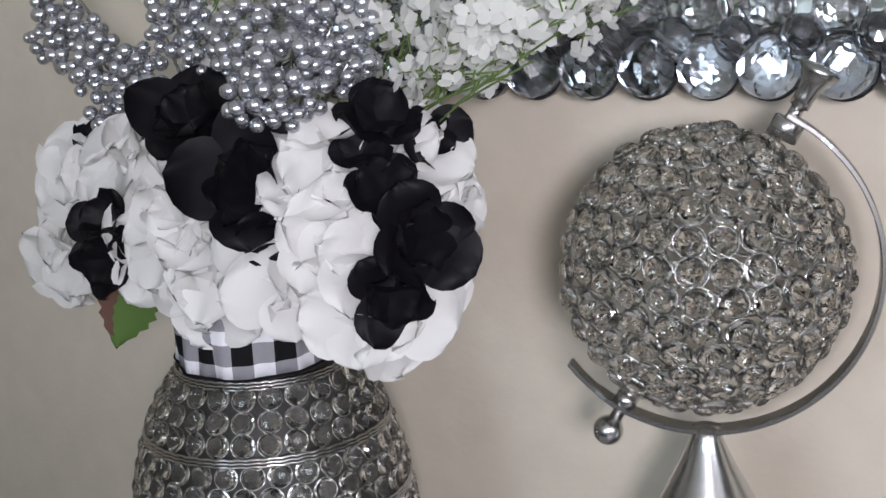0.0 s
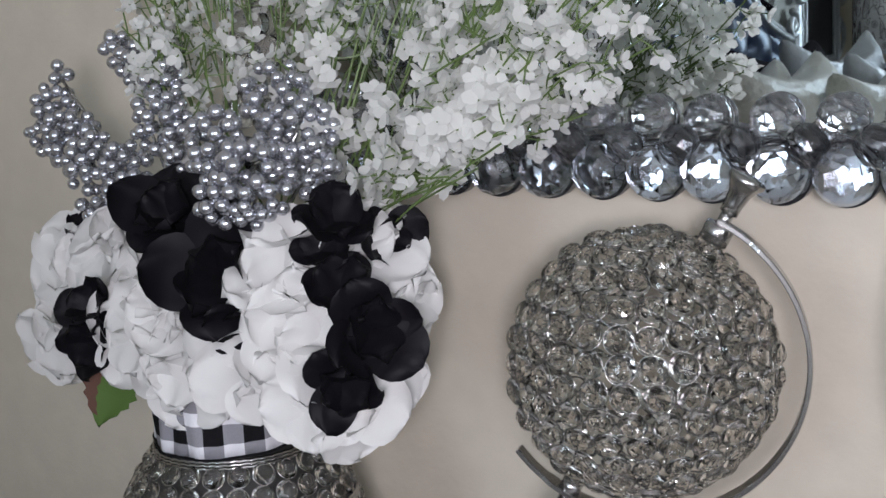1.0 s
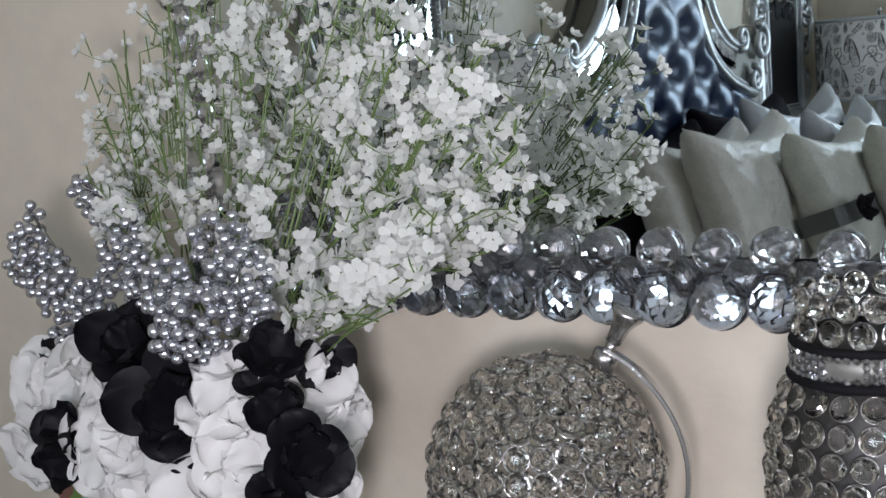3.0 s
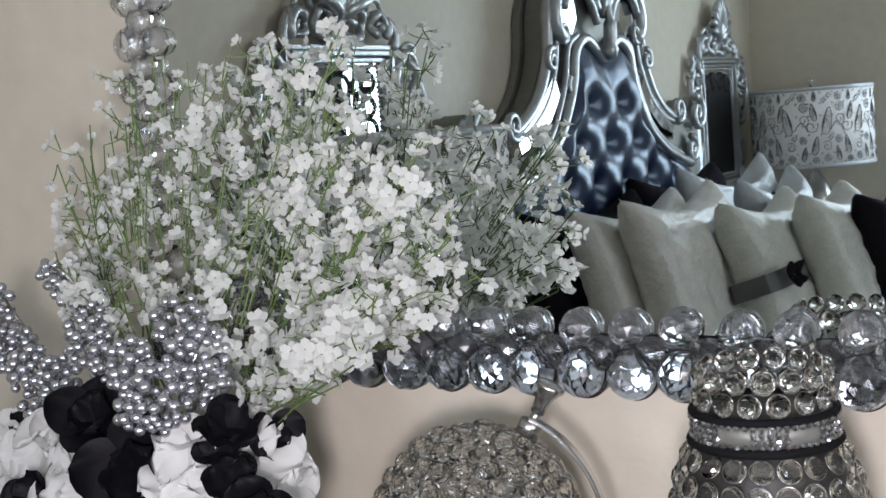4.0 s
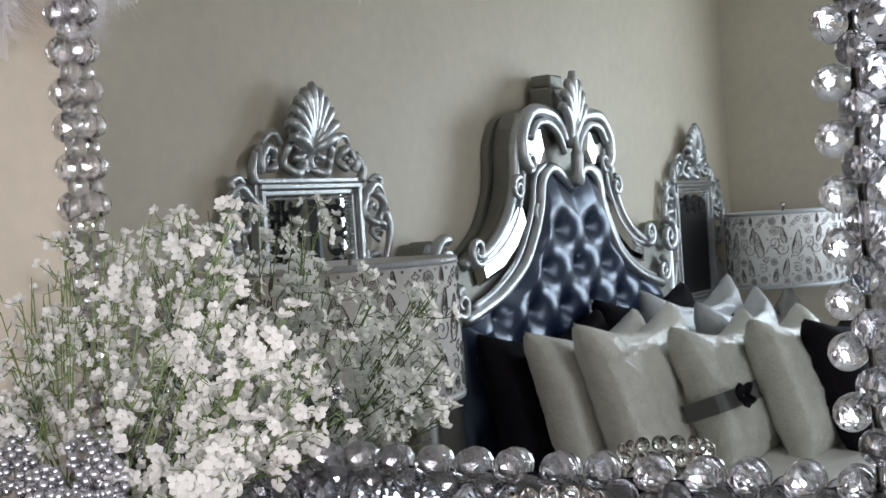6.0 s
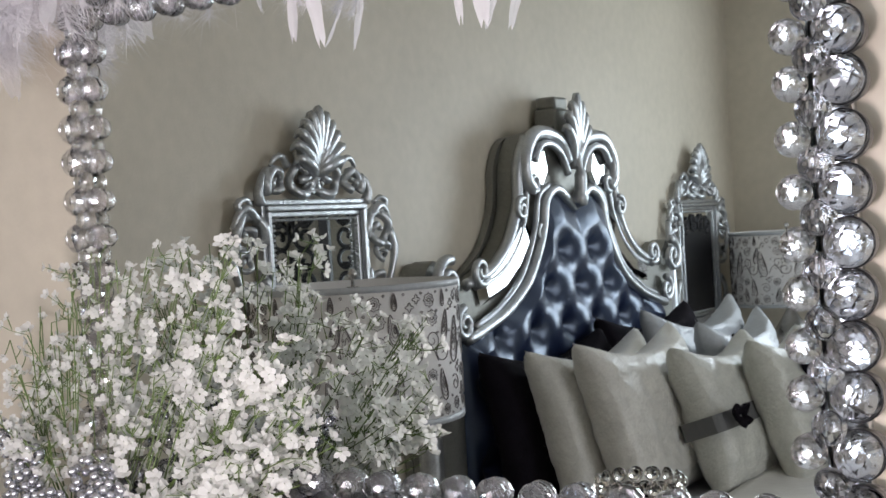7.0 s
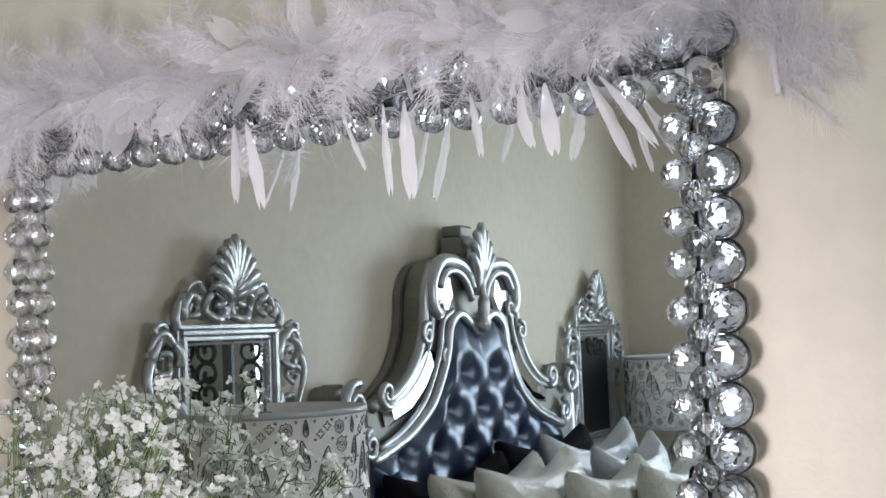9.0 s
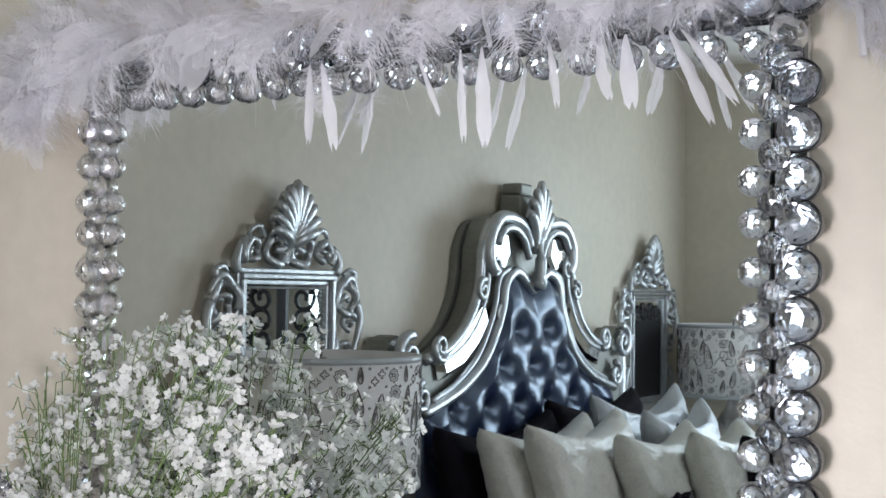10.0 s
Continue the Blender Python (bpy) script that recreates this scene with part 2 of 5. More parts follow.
def window(name, along, at, win, sill, head):
    w = thing(name, "white window frame round a daylight opening", "window", kind="structure")
    bm = bmesh.new()
    mid, half = (win[0] + win[1]) / 2, 0.02

    def bar(a, b, c, d):
        if along == "x":
            box(bm, (a, at - 0.09, c), (b, at - 0.05, d))
        else:
            box(bm, (at + 0.05, a, c), (at + 0.09, b, d))
    for a, b, c, d in ((win[0], win[0] + 0.05, sill, head), (win[1] - 0.05, win[1], sill, head), (mid - half, mid + half, sill, head),
                       (win[0], win[1], sill, sill + 0.05), (win[0], win[1], head - 0.05, head)):
        bar(a, b, c, d)
    part("window_frame", bm, CEIL, w)
    return w


window("window_1", "x", Y0, (-0.50, 0.82), 0.95, 2.15)
# unseen frame, added round the opening of the side fill
window("fill_window", "y", X1, (-2.6, -1.2), 0.95, 2.15)

# ---- the crystal framed mirror on the wall ----
GLASS_Y = -0.035
mirror = thing("wall_mirror", "rectangular wall mirror framed with rows of clear crystal balls", "mirror", at=(-0.09, 0, 1.44))
INV = Matrix.Translation((0.09, 0, -1.44))


def on_mirror(ob):
    ob.matrix_parent_inverse = INV
    return ob


on_mirror(part("mirror_glass", boxed((-0.576, GLASS_Y, 1.15), (0.355, -0.02, 1.735)), MIRROR, mirror, "clear silvered mirror glass"))
bm = bmesh.new()
for lo, hi in (((-0.572, -0.0185, 1.120), (0.388, -0.002, 1.148)), ((-0.572, -0.0185, 1.737), (0.388, -0.002, 1.766)),
               ((0.357, -0.0185, 1.148), (0.388, -0.002, 1.737))):
    box(bm, lo, hi, 0.004)
on_mirror(part("backing_frame", bm, BACKING, mirror, "silvered backing board behind the crystals"))


def cut_ball(name, radius, mat, back, depth):
    """A round ball cut in staggered facets in front, ground flat behind at a depth and silvered there."""
    bm = bmesh.new()
    for lat, count, phase in ((0, 28, 0.0), (-depth, 24 if depth < 30 else 12, 0.5), (28, 12, 0.0), (52, 8, 0.5), (70, 5, 0.0)):
        for k in range(count):
            a = 2 * math.pi * (k + phase) / count
            c = radius * math.cos(radians(lat))
            bm.verts.new((c * math.cos(a), c * math.sin(a), radius * math.sin(radians(lat))))
    bmesh.ops.convex_hull(bm, input=bm.verts)
    bmesh.ops.dissolve_limit(bm, angle_limit=radians(2), verts=bm.verts, edges=bm.edges)
    for f in bm.faces:
        f.material_index = 1 if f.normal.z < -0.9 else 0
    me = mesh_of(name, bm, mat)
    me.materials.append(back)
    return me


# the large outer balls, those on the edge of the glass, and the ones between them
BALL = [cut_ball("crystal_ball", 0.0212, FOILED, FOIL, 42), cut_ball("crystal_ball", 0.0174, CLEARCUT, CLEARCUT, 20), cut_ball("crystal_ball", 0.0160, FOILED, CLEARCUT, 52)]
# black rim added behind each outer ball, for the dark crescent beside it
bm = lathe(bmesh.new(), [(0.0185, 0.0), (0.0200, 0.008), (0.0226, 0.020), (0.0230, 0.030), (0.0217, 0.031), (0.0203, 0.019)], 24)
bm.faces.ensure_lookup_table()
bm.faces[-1].material_index = 1
BALLRIM = mesh_of("ball_cup", bm, BLACKRIM)
BALLRIM.materials.append(BACKING)


def ball(x, z, mesh, y, size=1.0):
    m = Matrix.Translation((x + random.uniform(-0.0008, 0.0008), y, z + random.uniform(-0.0008, 0.0008)))
    lean = 3 if mesh == 1 else 14
    turn = pose(0, 0, 0, 90 + random.uniform(-lean, lean), 0, random.uniform(-lean, lean)) @ Matrix.Rotation(random.uniform(0, 6.28), 4, "Z")
    on_mirror(put("crystal_ball", BALL[mesh], m @ turn @ Matrix.Scale(size, 4), mirror))
    if mesh == 0:
        on_mirror(put("ball_cup", BALLRIM, pose(x, -0.0195, z, 90, 0, 0), mirror))


LX, RX, BZ, TZ = -0.563, 0.3865, 1.1185, 1.7625
COLUMNS = [-0.521, -0.476, -0.431, -0.386, -0.341, -0.297, -0.252, -0.208, -0.164, -0.122, -0.073, -0.028, 0.016, 0.067, 0.110, 0.160, 0.208, 0.250, 0.297]
LEVELS = [1.167, 1.215, 1.265, 1.308, 1.353, 1.397, 1.443, 1.489, 1.537, 1.579, 1.627, 1.674, 1.718]
IL, IR, IB, IT = -0.535, 0.340, 1.155, 1.715
for x in [LX] + COLUMNS + [0.3425, RX]:
    for z in (BZ, TZ):
        ball(x, z, 0, -0.054)
for z in LEVELS:
    ball(LX, z, 1, -0.0435, 1.12)
    if z < 1.70:
        ball(RX, z, 0, -0.054)
# half balls with their flat backs on the edge of the glass
for x in COLUMNS[1:]:
    ball(x + (x - 0.37) * 0.0132, IB, 1, -0.0415)
    ball(x + (x - 0.738) * 0.0105, IT, 1, -0.0415, 0.9)
for z in [IB + 0.004] + LEVELS[1:-1] + [IT]:
    ball(IL, z, 1, -0.0415, 0.88)
for z in [IB] + LEVELS[1:-1] + [IT]:
    ball(IR, z, 1, -0.0415, 0.92)
# the middle ones sit in the gaps, a little proud
for a, b in zip(COLUMNS, COLUMNS[1:] + [0.3425]):
    for z in (1.1375, 1.7375):
        ball((a + b) / 2, z, 2, -0.056)
for a, b in zip(LEVELS, LEVELS[1:]):
    ball(-0.549, (a + b) / 2, 1, -0.0450, 0.78)
    ball(0.3650, (a + b) / 2, 2, -0.060)

# glitter stones set between the balls along the top
STONE_BALL = sphere_mesh("glitter_stone", 0.0135, GLITTER, 2)
for x, z in ((-0.41, 1.735), (-0.318, 1.733), (-0.216, 1.737), (0.381, 1.7195)):
    on_mirror(put("glitter_stone", STONE_BALL, Matrix.Translation((x, -0.066, z)) @ any_turn() @ Matrix.Diagonal((0.85, 1, 1.15, 1)) @ Matrix.Scale(1.35 if x > 0 else 1.0, 4), mirror))

# ---- dresser under it ----
DRESS = 0.70
dresser = thing("dresser", "silver painted bedroom dresser against the wall", "dresser")
part("carcass", boxed((-0.64, -0.46, 0.06), (0.62, -0.01, DRESS - 0.03), 0.004), WOOD, dresser)
part("dresser_top", boxed((-0.66, -0.48, DRESS - 0.03), (0.64, -0.005, DRESS), 0.006), WOOD, dresser)
for k in range(3):
    for j in range(2):
        d = part("drawer", boxed((-0.62 + 0.415 * k, -0.475, 0.10 + 0.285 * j), (-0.23 + 0.415 * k, -0.458, 0.36 + 0.285 * j), 0.003), WOOD, dresser)
        part("drawer_knob", bmesh.ops.create_uvsphere(bm := bmesh.new(), u_segments=10, v_segments=6, radius=0.014,
             matrix=Matrix.Translation((-0.425 + 0.415 * k, -0.485, 0.23 + 0.285 * j))) and bm, CHROME, d, smooth=True)

# ---- bed and what stands round it, on the west wall ----
BED_Y = -2.62


def hb(x, u, v):
    """A place on the headboard: x out of the wall, u along it from its middle, v up."""
    return Vector((X0 + x, BED_Y + u, v))


bed = thing("bed", "queen bed with a tufted black leather headboard in carved silver", "bed", at=(X0, BED_Y, 0))
BINV = Matrix.Translation((-X0, -BED_Y, 0))


def on_bed(ob):
    ob.matrix_parent_inverse = BINV
    return ob


def mirrored(points):
    """A right half outline, from the top down, made whole."""
    return [(-u, v) for u, v in reversed(points)] + [p for p in points if p[0] > 1e-6]


def slab(outline, x0, x1, mat, name, bevel=0.006, label="", sub=4):
    line = bend([(u, v, 0) for u, v in outline], sub)
    bm = bmesh.new()
    front = [bm.verts.new(hb(x1, p.x, p.y)) for p in line]
    back = [bm.verts.new(hb(x0, p.x, p.y)) for p in line]
    bm.faces.new(front)
    bm.faces.new(back[::-1])
    for k in range(len(line)):
        j = (k + 1) % len(line)
        bm.faces.new((front[k], back[k], back[j], front[j]))
    bmesh.ops.recalc_face_normals(bm, faces=bm.faces)
    return on_bed(part(name, bm, mat, bed, label))


OUTER = [(0.0, 1.76), (0.06, 1.735), (0.16, 1.715), (0.27, 1.69), (0.325, 1.61), (0.335, 1.53), (0.355, 1.46), (0.42, 1.37), (0.53, 1.30),
         (0.66, 1.27), (0.73, 1.30), (0.80, 1.345), (0.85, 1.29), (0.86, 1.15), (0.86, 0.40)]
INNER = [(0.0, 1.475), (0.05, 1.505), (0.12, 1.535), (0.19, 1.50), (0.215, 1.42), (0.26, 1.34), (0.34, 1.25), (0.47, 1.18), (0.60, 1.14), (0.69, 1.12), (0.69, 0.45)]
slab(mirrored(OUTER), 0.03, 0.09, OLDSILVER, "headboard_board", label="tarnished silver headboard board")
slab(mirrored([(u * 1.07 if u < 0.6 else u, v - 0.006) for u, v in OUTER]), 0.004, 0.027, OLDSILVER, "headboard_back")


def inside(u, outline):
    """The height of the outline at u, by straight lines between its points."""
    for (a, b), (c, d) in zip(outline, outline[1:]):
        if a <= abs(u) <= c:
            return b + (d - b) * (abs(u) - a) / max(c - a, 1e-6)
    return outline[-1][1]


# tufted leather, with buttons on a diamond grid
bm = bmesh.new()
NU, NV = 150, 90
TU, TV = 0.205, 0.118
grid = []
for i in range(NU + 1):
    u = -0.69 + 1.38 * i / NU
    top = inside(u, INNER)
    row = []
    for j in range(NV + 1):
        v = 0.62 + (top - 0.62) * j / NV
        row_n = (1.345 - v) / TV
        pits = 0.0
        for r in range(max(0, math.floor(row_n) - 1), max(0, math.floor(row_n)) + 3):
            o = 0.5 if r % 2 == 0 else 0.0
            for c in (math.floor(u / TU - o), math.floor(u / TU - o) + 1):
                d = math.hypot(u - TU * (c + o), (v - (1.345 - TV * r)) * 0.85)
                pits += 0.28 * math.exp(-(d / 0.030) ** 2)
        swell = math.cos(2 * math.pi * u / TU) * math.cos(math.pi * max(row_n, -1.0))
        plain = min(1.0, max(0.0, -row_n - 0.25) / 0.6)
        swell = (swell + (1 - swell) * plain) * 0.5 + 0.5
        dome = 0.15 + 0.95 * swell ** 0.55 - pits + 0.08 * noise.noise((u * 9, v * 9, 3))
        edge = min(1.0, (1 - j / NV) * 9, (0.69 - abs(u)) / 0.05)
        row.append(bm.verts.new(hb(0.092 + 0.043 * dome * max(0.0, edge) ** 0.5 + 0.006 * max(0.0, edge), u, v)))
    grid.append(row)
for i in range(NU):
    for j in range(NV):
        bm.faces.new((grid[i][j], grid[i + 1][j], grid[i + 1][j + 1], grid[i][j + 1]))
bmesh.ops.recalc_face_normals(bm, faces=bm.faces)
leather = on_bed(part("leather_panel", bm, LEATHER, bed, "deep-buttoned glossy black leather", smooth=True))


def moulding(name, points, r, x, parent=bed, mat=SILVERLEAF, flat=1.0, steps=7, sides=8, taper=None):
    """A carved rib along (u, v) points on both halves."""
    for s in (1, -1):
        line = bend([hb(x, s * u, v) for u, v in points], steps)
        radii = r if taper is None else [r + (taper - r) * k / (len(line) - 1) for k in range(len(line))]
        on_bed(part(name, tube(bmesh.new(), line, radii, sides), mat, parent, smooth=True))


moulding("outer_moulding", OUTER[3:10], 0.017, 0.10)
moulding("outer_bead", [(u - 0.045, v - 0.01) for u, v in OUTER[4:10]], 0.009, 0.105)
moulding("inner_moulding", INNER[0:10], 0.017, 0.115)
moulding("inner_bead", [(u + 0.035, v + 0.012) for u, v in INNER[2:9]], 0.009, 0.11)
moulding("crest_arch", [(0.03, 1.62), (0.07, 1.68), (0.15, 1.705), (0.24, 1.70), (0.30, 1.64), (0.305, 1.57), (0.27, 1.535)], 0.022, 0.115)
moulding("crest_rib", [(0.045, 1.58), (0.085, 1.64), (0.15, 1.672), (0.22, 1.665), (0.262, 1.62)], 0.012, 0.125)
for name, c, start, turns, r0, r1, r in (("arch_scroll", (0.262, 1.555), 0.3, -1.3, 0.036, 0.006, 0.010), ("waist_scroll", (0.345, 1.475), 2.0, -1.4, 0.034, 0.006, 0.010),
                                         ("hip_scroll", (0.60, 1.305), 4.2, 1.5, 0.040, 0.006, 0.012), ("end_scroll", (0.775, 1.285), 1.9, -1.5, 0.062, 0.010, 0.016),
                                         ("side_scroll", (0.705, 1.165), 1.6, -1.5, 0.045, 0.008, 0.014), ("panel_scroll", (0.225, 1.40), 1.2, -1.3, 0.028, 0.005, 0.008)):
    moulding(name, scroll(c, start, turns, r0, r1), r, 0.118, steps=2, taper=r * 0.6)
moulding("leg_post", [(0.835, 1.25), (0.84, 1.1), (0.835, 0.8), (0.835, 0.0)], 0.034, 0.07)
# bevelled mirror strips between the mouldings, and the two jewels in the crest
for s in (1, -1):
    for name, quad in (("mirror_strip", [(0.30, 1.46), (0.37, 1.40), (0.47, 1.32), (0.60, 1.255), (0.58, 1.205), (0.45, 1.24), (0.34, 1.31), (0.265, 1.39)]),
                       ("crest_jewel", [(0.160, 1.662), (0.235, 1.658), (0.275, 1.61), (0.262, 1.55), (0.185, 1.535), (0.140, 1.59)])):
        bm = bmesh.new()
        rim = [bm.verts.new(hb(0.098, s * u, v)) for u, v in quad]
        cu, cv = sum(u for u, _ in quad) / len(quad), sum(v for _, v in quad) / len(quad)
        top = [bm.verts.new(hb(0.110, s * (cu + (u - cu) * 0.8), cv + (v - cv) * 0.8)) for u, v in quad]
        bm.faces.new(top)
        for k in range(len(quad)):
            j = (k + 1) % len(quad)
            bm.faces.new((rim[k], rim[j], top[j], top[k]))
        bmesh.ops.recalc_face_normals(bm, faces=bm.faces)
        on_bed(part(name, bm, DARKMIRROR, bed, "bevelled mirrored inlay"))


def acanthus(base, tips, width, x, out, r):
    """Carved leaf ribs that fan from a base to tips, each a tapered bar; yields their meshes."""
    for u, v in tips:
        mid = (base[0] + (u - base[0]) * 0.35, base[1] + (v - base[1]) * 0.6)
        line = bend([(x, base[0], base[1]), (x + out, mid[0], mid[1]), (x + out * 1.3, u * 0.9 + base[0] * 0.1, v), (x + out * 0.6, u, v - 0.012)], 6)
        n = len(line) - 1
        yield line, [r * (0.55 + 0.9 * math.sin(math.pi * min(1.0, 0.15 + 0.85 * k / n)) ** 1.0) * (1 - 0.5 * k / n) for k in range(n + 1)]


crest = [(0.0, 1.825), (0.035, 1.80), (-0.035, 1.80), (0.065, 1.765), (-0.065, 1.765), (0.085, 1.725), (-0.085, 1.725)]
for line, radii in acanthus((0.0, 1.60), crest, 0.1, 0.12, 0.02, 0.016):
    on_bed(part("crest_leaf", tube(bmesh.new(), [hb(p.x, p.y, p.z) for p in line], radii, 6), SILVERLEAF, bed, smooth=True))
on_bed(part("crest_stem", tube(bmesh.new(), bend([hb(0.135, 0, 1.66), hb(0.145, 0, 1.58), hb(0.14, 0, 1.51), hb(0.125, 0, 1.475)], 6),
                               [0.012] * 6 + [0.02] * 6 + [0.028] * 4 + [0.02, 0.015, 0.008], 10), SILVERLEAF, bed, smooth=True))
# the stepped block at the back of the crest
for lo, hi in (((0.02, -0.06, 1.70), (0.10, 0.06, 1.79)), ((0.02, -0.045, 1.79), (0.09, 0.045, 1.83))):
    on_bed(part("crest_block", boxed(hb(*lo), hb(*hi), 0.008), OLDSILVER, bed))
on_bed(part("mattress", boxed(hb(0.12, -0.78, 0.36), hb(2.15, 0.78, 0.66), 0.05), WHITECLOTH, bed, smooth=True))
on_bed(part("bed_base", boxed(hb(0.10, -0.80, 0.08), hb(2.18, 0.80, 0.36), 0.01), BLACKCLOTH, bed))

bm = bmesh.new()
bmesh.ops.create_grid(bm, x_segments=60, y_segments=48, size=0.5)
for v in bm.verts:
    u, w = v.co.x, v.co.y
    drop = max(0.0, abs(w) - 0.44) / 0.06
    v.co = hb(0.75 + 1.46 * (u + 0.5), w * 1.68 + 0, 0.69 - 0.38 * drop + 0.012 * noise.noise((u * 9, w * 9, 2)))
tagged(part("duvet", bm, SATIN, smooth=True), "silver grey satin duvet spread over the bed", "duvet").modifiers.new("thickness", "SOLIDIFY").thickness = 0.02


def pillow(name, label, mat, at, wide, high, thick, lean, turn=0.0, group="pillows on the bed", seed=0, sag=0.17):
    """A filled cushion with drawn-out corners, standing on its edge and leaning back; at is the middle of its lower edge."""
    bm = bmesh.new()
    N = 52
    sides = []
    for s in (1, -1):
        g = []
        for i in range(N + 1):
            row = []
            for j in range(N + 1):
                a, b = 2 * i / N - 1, 2 * j / N - 1
                pull = 1 - (sag if b > 0 else 0.06) * (1 - a * a) * abs(b) ** 3, 1 - 0.10 * (1 - b * b) * abs(a) ** 3
                puff = max(0.0, (1 - a ** 4) * (1 - b ** 4)) ** 0.42
                crease = 0.012 * noise.noise((a * 2.3 + seed, b * 2.3, s)) + 0.006 * noise.noise((a * 6 + seed, b * 6, s)) + 0.008 * abs(noise.noise((a * 9 + b * 5 + seed, b * 15, s))) + 0.0015 * noise.noise((a * 30, b * 34 + seed, s))
                row.append(bm.verts.new((s * (thick / 2 * puff + crease * puff), a * wide / 2 * pull[1], (b + 1) * high / 2 * pull[0])))
            g.append(row)
        sides.append(g)
        for i in range(N):
            for j in range(N):
                f = (g[i][j], g[i + 1][j], g[i + 1][j + 1], g[i][j + 1])
                bm.faces.new(f if s > 0 else f[::-1])
    bmesh.ops.remove_doubles(bm, verts=bm.verts, dist=0.0015)
    bmesh.ops.recalc_face_normals(bm, faces=bm.faces)
    ob = tagged(part(name, bm, mat, smooth=True), label, "pillow", group)
    ob.matrix_world = pose(*at, 0, -lean, turn)
    return ob


PZ = 0.665
pillow("black_sham", "black velvet pillow sham leaning on the headboard", BLACKCLOTH, (-1.03, BED_Y + 0.37, PZ), 0.74, 0.44, 0.15, 12, seed=1)
pillow("black_sham", "black velvet pillow sham leaning on the headboard", BLACKCLOTH, (-1.03, BED_Y - 0.36, PZ), 0.74, 0.47, 0.15, 12, seed=7)
pillow("white_sham", "cream satin pillow sham with pointed corners", SATIN, (-0.86, BED_Y + 0.385, PZ), 0.68, 0.45, 0.15, 16, 1, seed=2)
pillow("white_sham", "white satin pillow sham with pointed corners", WHITECLOTH, (-0.85, BED_Y - 0.37, PZ), 0.72, 0.50, 0.14, 14, 2, seed=8, sag=0.26)
pillow("satin_pillow", "silver satin pillow leaning on the sham behind", SATIN, (-0.73, BED_Y + 0.36, PZ), 0.66, 0.47, 0.15, 17, -1, seed=3)
pillow("satin_pillow", "white satin pillow leaning on the sham behind", WHITECLOTH, (-0.70, BED_Y - 0.36, PZ), 0.62, 0.46, 0.14, 16, -2, seed=9, sag=0.28)
pillow("black_pillow", "small black velvet throw pillow between the satin ones", BLACKCLOTH, (-0.66, BED_Y + 0.02, PZ), 0.5, 0.40, 0.11, 15, 0, seed=10)
p3 = pillow("banded_pillow", "grey satin pillow with a dark ribbon band", DAMASK, (-0.58, BED_Y + 0.13, PZ), 0.55, 0.43, 0.15, 18, 1, seed=4)
pillow("damask_pillow", "grey damask pillow with a scroll pattern", DAMASK, (-0.44, BED_Y - 0.04, PZ), 0.50, 0.43, 0.15, 18, -2, seed=5)
pillow("black_pillow", "small black velvet throw pillow", BLACKCLOTH, (-0.30, BED_Y - 0.14, PZ), 0.46, 0.42, 0.14, 20, 2, seed=6)
# ribbon band round the banded pillow, with its bow at the side
bm = bmesh.new()
loop = [(0.083 * math.copysign(abs(math.cos(a)) ** 0.3, math.cos(a)), 0.270 * math.sin(a)) for a in (2 * math.pi * k / 40 for k in range(40))]
low, high = [[bm.verts.new((x, y, z)) for x, y in loop] for z in (0.165, 0.215)]
for k in range(40):
    bm.faces.new((low[k], low[(k + 1) % 40], high[(k + 1) % 40], high[k]))
part("ribbon_band", bm, GREYBAND, p3, "dark grey satin ribbon")
bow = bmesh.new()
for s, n in ((1, 1), (-1, 1), (0.6, -1), (-0.6, -1)):
    tube(bow, bend([(0.088, 0.20, 0.19), (0.112, 0.20 + 0.022 * s, 0.19 + 0.024 * n), (0.104, 0.20 + 0.038 * s, 0.19 + 0.014 * n), (0.096, 0.20 + 0.028 * s, 0.19 - 0.010 * n)], 5), [0.005, 0.008, 0.010, 0.012, 0.013, 0.013, 0.013, 0.012, 0.012, 0.011, 0.010, 0.009, 0.008, 0.006, 0.005, 0.004], 8, 0.35)
part("ribbon_bow", bow, BLACKCLOTH, p3, "black ribbon bow", smooth=True)


